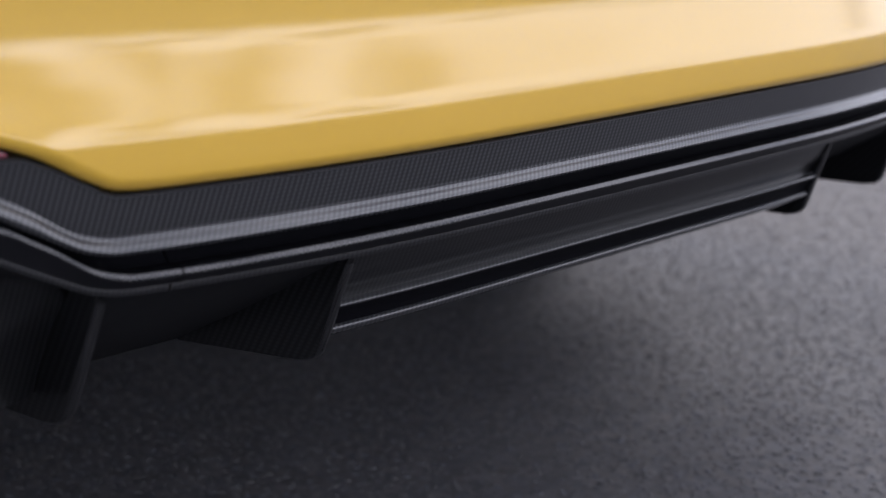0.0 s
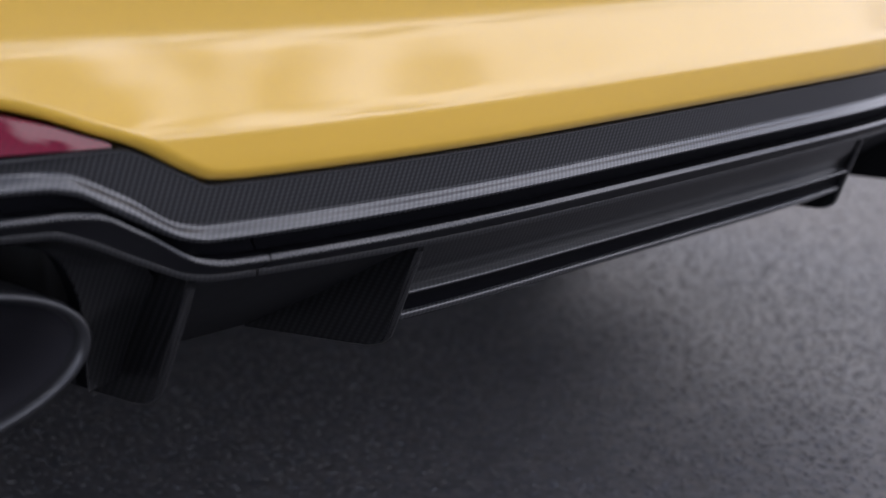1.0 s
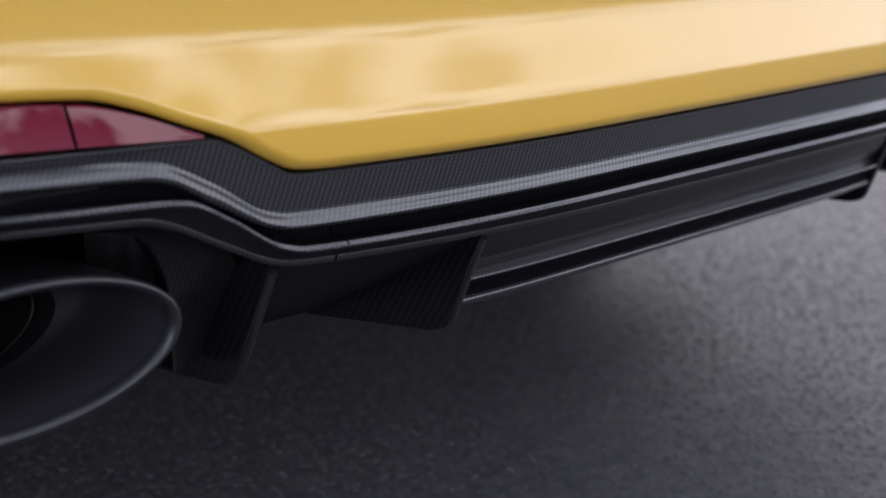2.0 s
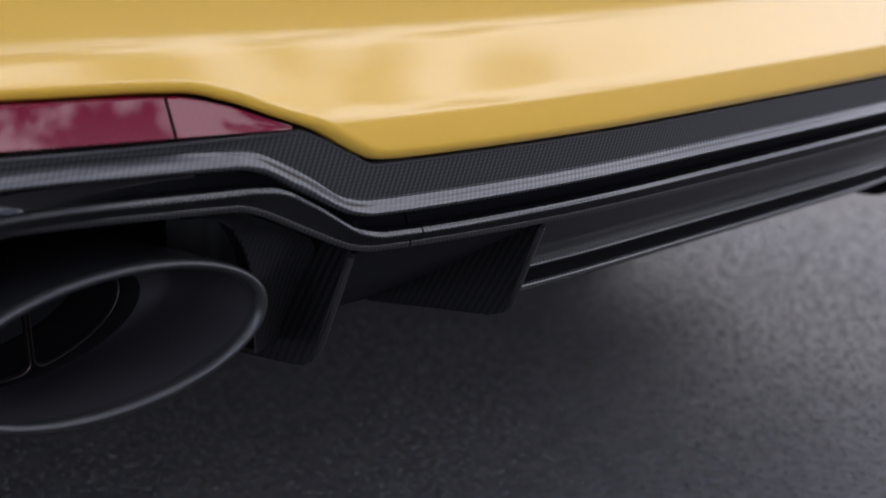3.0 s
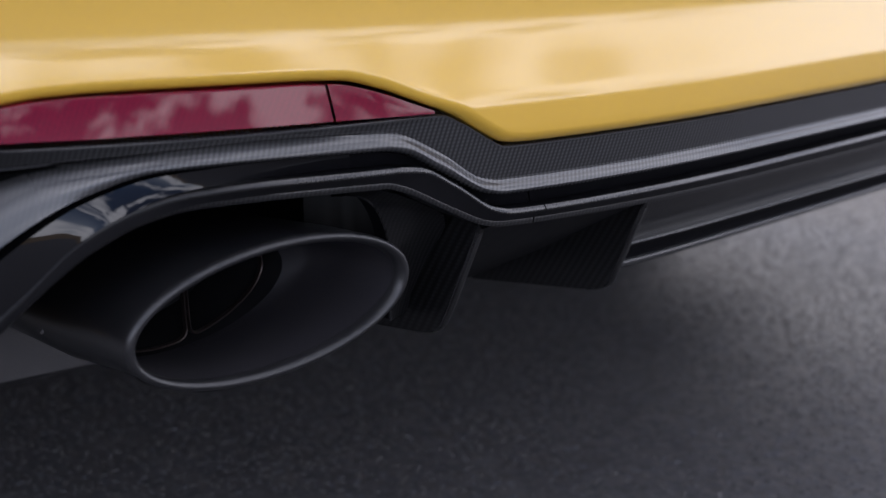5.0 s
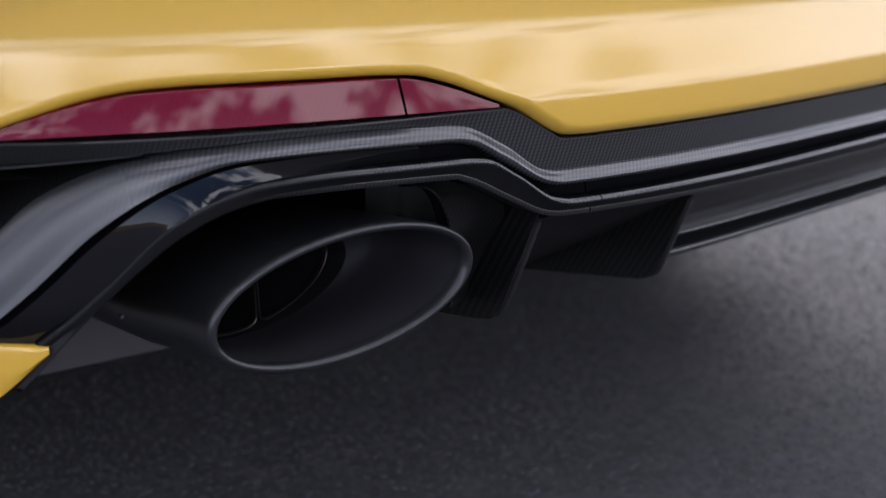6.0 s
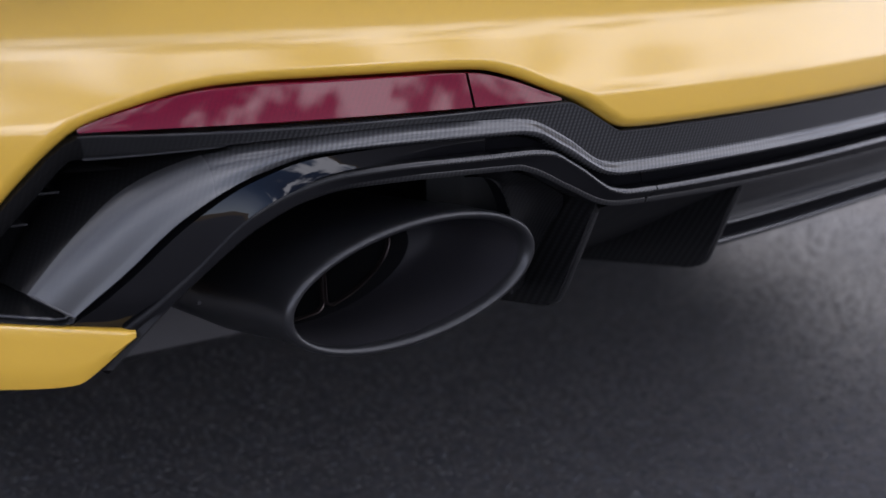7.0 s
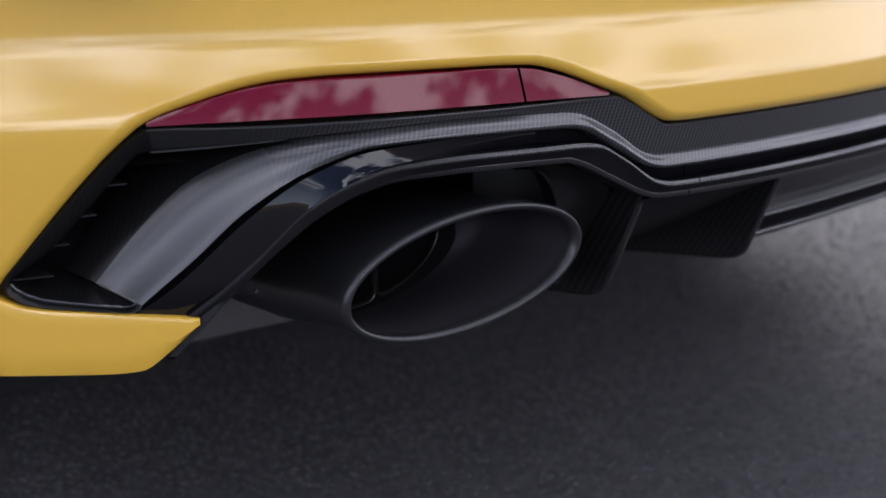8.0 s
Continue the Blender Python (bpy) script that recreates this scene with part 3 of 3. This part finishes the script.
def tube(points, radius, n=7):
    """A thin round bead along a run of points."""
    bm = bmesh.new()
    rows = []
    for i, p in enumerate(points):
        d = (points[min(i + 1, len(points) - 1)] - points[max(i - 1, 0)]).normalized()
        u = d.cross(Vector((0, 0, 1))).normalized()
        v = u.cross(d)
        r = radius * (0.45 if i in (0, len(points) - 1) else 1.0)
        rows.append([p + (u * math.cos(2 * math.pi * k / n) + v * math.sin(2 * math.pi * k / n)) * r for k in range(n)])
    grid_mesh(bm, rows, closed=True, caps=True)
    return bm


def make_vent_beads(side, frame_part):
    """Rounded sill along the foot of the vent, and the bright end of the cheek."""
    def put(x, z, off):
        p = at(x, z, off)
        return Vector((flip(p.x, side), p.y, p.z))

    sill = ((-.8425, .3600, .0088), (-.8427, .3585, .0092), (-.8405, .3552, .0094), (-.8345, .3505, .0096), (-.826, .3464, .0096), (-.812, .3430, .0096), (-.80, .3407, .0094), (-.7835, .3380, .0088), (-.7787, .3387, .0070), (-.7768, .3408, .0040))
    part("sill", tube([put(*p) for p in sill], .0012), BEAD, frame_part, "dark satin sill with a light edge")
    (tx, tz), (lx, lz) = (tuple(float(pchip(MARKS, [p[i] for p in line], [.865])[0]) for i in (0, 1)) for line in (RIDGE_TOP, RIDGE_LOW))
    end = [put(tx + (lx - tx) * k, tz + (lz - tz) * k, off) for k, off in ((.98, -.0010), (.9, -.0002), (.8, .0006), (.7, .0014), (.55, .0025), (.4, .0038), (.3, .0050), (.23, .0070))]
    part("cheek_edge", tube(end, .0009), BEAD, frame_part)


def make_bolts(side):
    for x, y, z in ((-.664, .143, .318),):
        bm = bmesh.new()
        bmesh.ops.create_cone(bm, cap_ends=True, segments=6, radius1=.0020, radius2=.0016, depth=.003, matrix=Matrix.Translation((flip(x, side), y, z)) @ Matrix.Rotation(radians(90), 4, "X"))
        part("bolt", bm, STEEL, car)


def make_corner_wall(side):
    """Dark edge of the exhaust opening, running down behind the painted corner."""
    rows = []
    for k in range(9):
        f = k / 8
        x, z = -.7340 - .0252 * f, .3260 - .0240 * f
        row = [at(x - .020, z + .002, .0125), at(x - .004, z, .0100), at(x, z, .0112), at(x + .001, z, .016), at(x + .002, z + .002, .11)]
        rows.append([Vector((flip(p.x, side), p.y, p.z)) for p in row])
    bm = bmesh.new()
    grid_mesh(bm, rows)
    part("opening_edge", bm, BLACK, car)


# ---- diffuser ----
def make_blade():
    """Middle panel between the inner fins, with the double-edged blade at its foot."""
    section = [(.3730, .010), (.3705, .020), (.3680, .0245), (.3645, .0258), (.3560, .0284), (.3490, .0314), (.3440, .0344), (.3400, .0374), (.3365, .0400), (.3335, .0417), (.3312, .0425), (.3296, .0427), (.3292, .0405), (.3287, .0388), (.3280, .0378), (.3274, .0373),
               (.3268, .0372), (.3260, .0375), (.3248, .0390), (.3220, .0422), (.3180, .0452), (.3140, .0470), (.3112, .0477), (.3108, .0468), (.3103, .0460), (.3096, .0454), (.3090, .0452), (.3083, .0452), (.3074, .0455), (.3060, .0467), (.3030, .0510), (.2995, .0600), (.2980, .0740), (.2920, .14), (.2150, .34), (.1600, .54)]
    cut_a = next(i for i, p in enumerate(section) if p[0] == .3260)
    cut_b = next(i for i, p in enumerate(section) if p[0] == .3112)
    cut_c = next(i for i, p in enumerate(section) if p[0] == .3296)
    cut_d = next(i for i, p in enumerate(section) if p[0] == .2980)
    for name, piece, mat, label in (("centre_panel", section[:cut_c + 1], CARBON_PANEL, "carbon centre panel"), ("blade_bead", section[cut_c:cut_a + 1], CARBON_BEAD, "glossy carbon bead"),
                                    ("blade_strip", section[cut_a:cut_b + 1], BLACK, "black strip of the blade"),
                                    ("blade_edge", section[cut_b:cut_d + 1], CARBON_BEAD, "carbon lower edge of the blade"), ("diffuser_floor", section[cut_d:], DARK, "")):
        left = [[at(-x * (1 + 0.36 * max(0.0, .36 - z)), z, o) for z, o in piece] for x in np.linspace(-MIDDLE, 0.2325, 14)]
        bm = bmesh.new()
        grid_mesh(bm, mirrored(left))
        part(name, bm, mat, car, label)


def plate(outline, x_of, thick, name, mat, parent, label=""):
    """A fin: outline in (y, z), at x_of(y, z), with chamfered rims."""
    bm = bmesh.new()
    cy = sum(p[0] for p in outline) / len(outline)
    cz = sum(p[1] for p in outline) / len(outline)
    rings = []
    for t, k in ((-1, 0.004), (-1, 0.0), (-.55, -.0010), (.55, -.0010), (1, 0.0), (1, 0.004)):
        ring = []
        for y, z in outline:
            d = math.hypot(y - cy, z - cz)
            f = 1 - k / d
            yy, zz = cy + (y - cy) * f, cz + (z - cz) * f
            ring.append(Vector((x_of(yy, zz) + t * thick / 2, yy, zz)))
        rings.append(ring)
    grid_mesh(bm, rings, closed=True, caps=True)
    return part(name, bm, mat, parent, label)


def rounded(points, radius, steps=5):
    out = []
    n = len(points)
    for i, (x, y, *r) in enumerate(points):
        rad = r[0] if r else radius
        p, a, b = Vector((x, y)), Vector(points[i - 1][:2]), Vector(points[(i + 1) % n][:2])
        if rad <= 0:
            out.append((x, y))
            continue
        u, v = (a - p).normalized(), (b - p).normalized()
        q0, q1 = p + u * min(rad, (a - p).length * .45), p + v * min(rad, (b - p).length * .45)
        for k in range(steps + 1):
            t = k / steps
            c = q0 * (1 - t) ** 2 + p * 2 * t * (1 - t) + q1 * t * t
            out.append((c.x, c.y))
    return out


def make_fins():
    inner = rounded([(-.027, .386, 0), (-.0182, .3600, 0), (.0010, .3095, .004), (.0105, .2850, .030), (.139, .2735, .002), (.16, .300, 0), (.10, .380, 0)], .004)
    outer = rounded([(-.008, .390, 0), (.0000, .3620, .004), (.0175, .3080, .004), (.0262, .2856, .020), (.150, .2745, .004), (.20, .300, 0), (.20, .395, 0)], .004)
    for side in (-1, 1):
        for name, outline, thick, x_of in (("inner_fin", inner, .0062, lambda y, z: flip(-.2348 - .085 * max(0.0, .36 - z) - .19 * max(0, y - .02), side)),
                                           ("outer_fin", outer, .0070, lambda y, z: flip(-.4010 - .16 * max(0.0, .362 - z) - .06 * max(0, y - .02), side))):
            fin = plate(outline, x_of, thick, name, CARBON_DARK, car, "dark carbon diffuser fin")
            # rounded trailing edge
            bm = bmesh.new()
            rows = []
            run_edge = [p for p in outline if p[0] < .034 and p[1] < .372]
            for y, z in run_edge:
                ring = []
                for k in range(9):
                    a = math.pi * k / 8
                    out_y, out_z = -.0022 * math.sin(a), -.0012 * math.sin(a)
                    ring.append(Vector((x_of(y, z) + (thick / 2 + .0003) * math.cos(a), y + out_y + .0012, z + out_z)))
                rows.append(ring)
            grid_mesh(bm, rows)
            part("fin_edge", bm, CARBON_LIP, fin)


def make_tray():
    """Ramps of the underside between the fins, and the flat floor ahead of them."""
    for side in (-1, 1):
        bm = bmesh.new()
        rows = []
        for x in np.linspace(-.236, -.402, 8):
            ramp = ((bow(x) + .012, .3705), (bow(x) + .022, .3660), (.02, .3420), (.07, .312), (.14, .2745), (.30, .215), (.50, .160))
            rows.append([Vector((flip(x, side), y, z)) for y, z in ramp])
        grid_mesh(bm, rows)
        part("diffuser_ramp", bm, DARK, car)
    bm = bmesh.new()
    bmesh.ops.create_cube(bm, size=1, matrix=Matrix.LocRotScale((MIDDLE, 2.42, .165), None, (1.70, 3.9, .03)))
    bmesh.ops.bevel(bm, geom=bm.edges[:], offset=.01, segments=2, affect="EDGES")
    part("underbody", bm, DARK, car)


# ---- tailpipe ----
def make_tailpipe(side):
    centre = Vector((-.5575, .029, .3345))
    ax, az = .0990, .0462
    turn, roll = math.tan(radians(14.6)), radians(9.8)

    def oval(grow, y, squash=1.0, shift=(0, 0), wide=1.0, n=72):
        ring = []
        for k in range(n):
            a = 2 * math.pi * k / n
            ex, ez = (ax + grow) * .968 * (wide if k < n / 4 or k > n * .75 else 1.0) * math.cos(a) * squash, (az + grow) * math.sin(a) * squash
            dx = ex * math.cos(roll) - ez * math.sin(roll)
            dz = ex * math.sin(roll) + ez * math.cos(roll)
            cut = (-turn * dx - 0.064 * dz) * max(0.0, 1 - y / .16)
            ring.append(Vector((flip(centre.x + dx + shift[0], side), centre.y + y + cut, centre.z + dz + shift[1])))
        return ring

    bm = bmesh.new()
    rings = [oval(-.006, .34, .97, (0, -.012)), oval(-.002, .22, 1.0, (0, -.011)), oval(-.001, .12, 1.0, (0, -.009)), oval(-.0006, .04, 1.0, (0, -.001)), oval(0, .009), oval(.0004, .0052), oval(.0001, .0024), oval(-.0012, .0006), oval(-.0029, 0), oval(-.0046, .0007), oval(-.0060, .0026), oval(-.0068, .0052), oval(-.0070, .0085)]
    grid_mesh(bm, rings[:5], closed=True)
    tip = part("tailpipe", bm, PIPE, car, "black oval tailpipe with a rolled rim", sharp=50)
    bm = bmesh.new()
    grid_mesh(bm, rings[4:], closed=True)
    part("pipe_rim", bm, RIM, tip, "polished black rolled rim", sharp=50)
    bm = bmesh.new()
    rings = [oval(-.0070, .0085), oval(-.0066, .014), oval(-.0070, .03), oval(-.0076, .06, 1.0, (0, -.002)), oval(-.0084, .085, 1.0, (0, -.005)), oval(-.0094, .089, 1.0, (-.001, -.0065), .975), oval(-.0106, .093, 1.0, (-.002, -.0088), .93), oval(-.0116, .096, 1.0, (-.003, -.0100), .89), oval(-.0118, .104, 1.0, (-.003, -.0105), .875), oval(-.012, .17, 1.0, (-.003, -.0105), .875)]
    grid_mesh(bm, rings[:8], closed=True)
    part("pipe_lining", bm, PIPE_IN, tip, "sooty grey lining", sharp=50)
    # the rings past the lining take a darker material
    bm = bmesh.new()
    grid_mesh(bm, rings[7:], closed=True)
    part("pipe_throat", bm, DARK, tip, "black throat behind the lining", sharp=50)
    # twin inner pipes, D-shaped, side by side
    for s in (-1, 1):
        arc = [((ax - .020) * math.cos(a), (az - .0135) * math.sin(a)) for a in np.linspace(-1.45, 1.45, 25)]
        d = rounded([(.0011, -.0300, .007)] + [(x, z, 0) for x, z in arc] + [(.0011, .0300, .007)], 0, 6)
        bm = bmesh.new()
        rings = []
        for grow, y in ((0, .104), (0, .1), (-.0006, .0994), (-.0012, .1), (-.0013, .104)):
            ring = []
            for px, pz in d:
                qx, qz = (.036 + (px - .036) * (1 + grow / .035)) * s * .86, pz * (1 + grow / .030)
                dx, dz = qx * math.cos(roll) - qz * math.sin(roll) * .3, qx * math.sin(roll) + qz * math.cos(roll)
                ring.append(Vector((flip(centre.x + dx - .004, side), centre.y + y, centre.z + dz - .0105)))
            rings.append(ring)
        grid_mesh(bm, rings, closed=True)
        part("inner_pipe", bm, COPPER, tip, "heat-tinted inner pipe edge")
    bm = bmesh.new()
    grid_mesh(bm, [oval(-.011, .165, 1.0, (-.002, -.0105)), oval(-.044, .168, 1.0, (-.002, -.0105))], closed=True)
    part("pipe_back", bm, DARK, tip)


def make_bay(side):
    """Dark silencer and bracket behind the tailpipe."""
    bm = bmesh.new()
    bmesh.ops.create_cube(bm, size=1, matrix=Matrix.LocRotScale((flip(-.55, side), .47, .268), Euler((0, 0, radians(8 * side))), (.26, .26, .135)))
    bmesh.ops.bevel(bm, geom=bm.edges[:], offset=.022, segments=4, affect="EDGES")
    part("silencer", bm, STEEL, car, "dull grey steel silencer")
    bm = bmesh.new()
    rows = []
    for k in range(15):
        f = k / 14
        x = -.458 + .040 * f
        dent = .0007 * math.sin(f * 24) + .0004 * math.sin(f * 57 + 1)
        rows.append([Vector((flip(x, side), .126 - .046 * f + dent, z)) for z in (.325, .350, .378, .404)])
    grid_mesh(bm, rows)
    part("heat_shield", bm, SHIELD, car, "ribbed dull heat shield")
    # carbon gusset from the fin and the lip to the rounded rim of the opening
    rim = [Vector(p) for p in ((-.447, .0420, .300), (-.448, .0410, .340), (-.450, .0400, .357), (-.4534, .0394, .369), (-.4575, .0396, .3785), (-.4624, .0397, .3862), (-.469, .0385, .3920), (-.4767, .0375, .3962), (-.488, .0370, .3995), (-.502, .0370, .4010))]
    root = [Vector(p) for p in ((-.412, .060, .300), (-.407, .046, .335), (-.407, .036, .352), (-.409, .026, .366), (-.420, .016, .3775), (-.436, .012, .3860), (-.452, .012, .3940), (-.466, .014, .4005), (-.482, .017, .4055), (-.500, .022, .4065))]
    def shape(rings, name, mat, label=""):
        bm = bmesh.new()
        grid_mesh(bm, [[Vector((flip(p.x, side), p.y, p.z)) for p in ring] for ring in rings])
        return part(name, bm, mat, car, label, sharp=60)
    mid = [a * .5 + b * .5 + Vector((.004, .003, -.003)) for a, b in zip(rim, root)]
    shape([root, mid, rim], "opening_gusset", CARBON_PANEL, "carbon gusset round the tailpipe opening")
    shape([rim, [p + Vector((-.0008, .0010, -.0008)) for p in rim], [p + Vector((.0006, .0045, .0004)) for p in rim]], "opening_rim", CARBON_LIP)
    shape([[p + Vector((.0006, .0045, .0004)) for p in rim], [p + Vector((-.0020, .0125, .0015)) for p in rim]], "opening_wall", BLACK)


# ---- rest of the car ----
def make_shell():
    """Plain painted body ahead of the bumper, so that the car shades the ground as it should."""
    bm = bmesh.new()
    rows = []
    ys = (.085, .13, .20, .35, .60, .9, 1.6, 2.6, 3.3, 3.9, 4.3, 4.55)
    ws = (.86, .90, .93, .955, .965, .965, .95, .95, .955, .94, .88, .74)
    tops = (.80, .88, .95, 1.0, 1.0, 1.0, .98, .96, .95, .88, .76, .60)
    roofs = (.80, .88, .96, 1.04, 1.13, 1.25, 1.39, 1.38, 1.05, .92, .78, .62)
    for y in np.linspace(ys[0], ys[-1], 46):
        w, top, roof = (float(pchip(ys, v, [y])[0]) for v in (ws, tops, roofs))
        low = .56 if y < .5 else .20
        prof = [(0, roof), (.20, roof - .002), (.38, roof - .008), (.50, roof - .024), (.58, roof - .05), (w - .20, top + .02), (w - .10, top + .008), (w - .04, top - .02), (w - .012, top - .07), (w, top - .14), (w, .60), (w - .01, low)]
        rows.append([Vector((MIDDLE + x, y, min(z, roof))) for x, z in prof[::-1]] + [Vector((MIDDLE - x, y, min(z, roof))) for x, z in prof[1:]])
    grid_mesh(bm, rows, caps=True)
    part("body_shell", bm, YELLOW, car, sharp=45)
    for side in (-1, 1):
        for y in (.98, 3.75):
            bm = bmesh.new()
            ring = [(.335, -.10), (.345, -.085), (.345, .085), (.335, .10), (.25, .10), (.25, -.10)]
            rows = [[Vector((MIDDLE + side * .80 + o, y + r * math.cos(2 * math.pi * k / 40), .345 + r * math.sin(2 * math.pi * k / 40))) for r, o in ring] for k in range(41)]
            grid_mesh(bm, rows, closed=True)
            wheel = part("wheel", bm, RUBBER, car)
            bm = bmesh.new()
            bmesh.ops.create_cone(bm, cap_ends=True, segments=32, radius1=.252, radius2=.252, depth=.15, matrix=Matrix.Translation((MIDDLE + side * .80, y, .345)) @ Matrix.Rotation(radians(90), 4, "Y"))
            part("rim", bm, ALLOY, wheel)


def make_ground():
    bm = bmesh.new()
    bmesh.ops.create_grid(bm, x_segments=40, y_segments=40, size=600)
    g = part("ground", bm, ASPHALT)
    tagged(g, "worn grey asphalt with fine aggregate", "ground", kind="structure")
    bm = bmesh.new()
    rows = []
    for k in range(73):
        a = 2 * math.pi * k / 72
        # last term: unseen hump added ahead-left, blocks low sky to darken the ground
        h = 5.0 + 2.5 * noise.noise((math.cos(a) * 2, math.sin(a) * 2, 3.1)) + 8.0 * max(0.0, math.cos(a - radians(155))) ** 1.5
        rows.append([Vector((math.cos(a) * r, math.sin(a) * r, z)) for r, z in ((120, -.2), (150, h * .6), (190, h), (240, h * .9))])
    grid_mesh(bm, rows)
    tagged(part("hillside", bm, GRASS), "low dry grass rise round the lot, with an added unseen hump ahead-left", "hill", kind="structure")


def make_chips():
    """Aggregate standing proud of the asphalt round the tail of the car."""
    rng = np.random.default_rng(7)
    x0, x1, y0, y1, pitch = -.80, 1.90, -.16, 1.05, .0096
    nx, ny = int((x1 - x0) / pitch), int((y1 - y0) / pitch)
    gx, gy = np.meshgrid(np.arange(nx), np.arange(ny))
    n = nx * ny
    cx = x0 + (gx.ravel() + .5 + rng.uniform(-.48, .48, n)) * pitch
    cy = y0 + (gy.ravel() + .5 + rng.uniform(-.48, .48, n)) * pitch
    keep = rng.random(n) < .82
    cx, cy = cx[keep], cy[keep]
    n = len(cx)
    size = rng.uniform(.0022, .0060, n)
    tall = size * rng.uniform(.08, .24, n)
    sides = 6
    ang = (np.arange(sides)[None] + rng.uniform(-.35, .35, (n, sides))) * (2 * math.pi / sides) + rng.uniform(0, 6.28, n)[:, None]
    rad = size[:, None] * rng.uniform(.75, 1.2, (n, sides))
    top = rng.uniform(.45, .75, n)[:, None]
    tilt = rng.uniform(-.20, .20, (2, n, 1))
    low = np.stack([cx[:, None] + rad * np.cos(ang), cy[:, None] + rad * np.sin(ang), np.full((n, sides), -.0006)], -1)
    px, py = rad * top * np.cos(ang), rad * top * np.sin(ang)
    high = np.stack([cx[:, None] + px, cy[:, None] + py, tall[:, None] + tilt[0] * px + tilt[1] * py], -1)
    co = np.concatenate([low, high], 1).reshape(-1, 3)
    base = (np.arange(n) * 2 * sides)[:, None]
    k = np.arange(sides)
    j = (k + 1) % sides
    quads = np.stack([base + k, base + j, base + j + sides, base + k + sides], -1).reshape(-1, 4)
    caps = base + sides + k
    me = bpy.data.meshes.new("aggregate")
    me.from_pydata(co.tolist(), [], quads.tolist() + caps.tolist())
    me.materials.append(CHIPS)
    ob = new("aggregate", me)
    tagged(ob, "fine grey and bluish stone chips bound in the asphalt", "aggregate", kind="stuff")


make_ground()
make_chips()
make_bumper()
make_trim()
make_band_edge()
make_band_rim()
make_blade()
make_fins()
make_tray()
make_liner()
for flank in (1, -1):
    make_reflector(flank)
    make_vent(flank)
    make_corner_wall(flank)
    make_bay(flank)
    make_bolts(flank)
for flank in (-1, 1):
    make_tailpipe(flank)
make_shell()
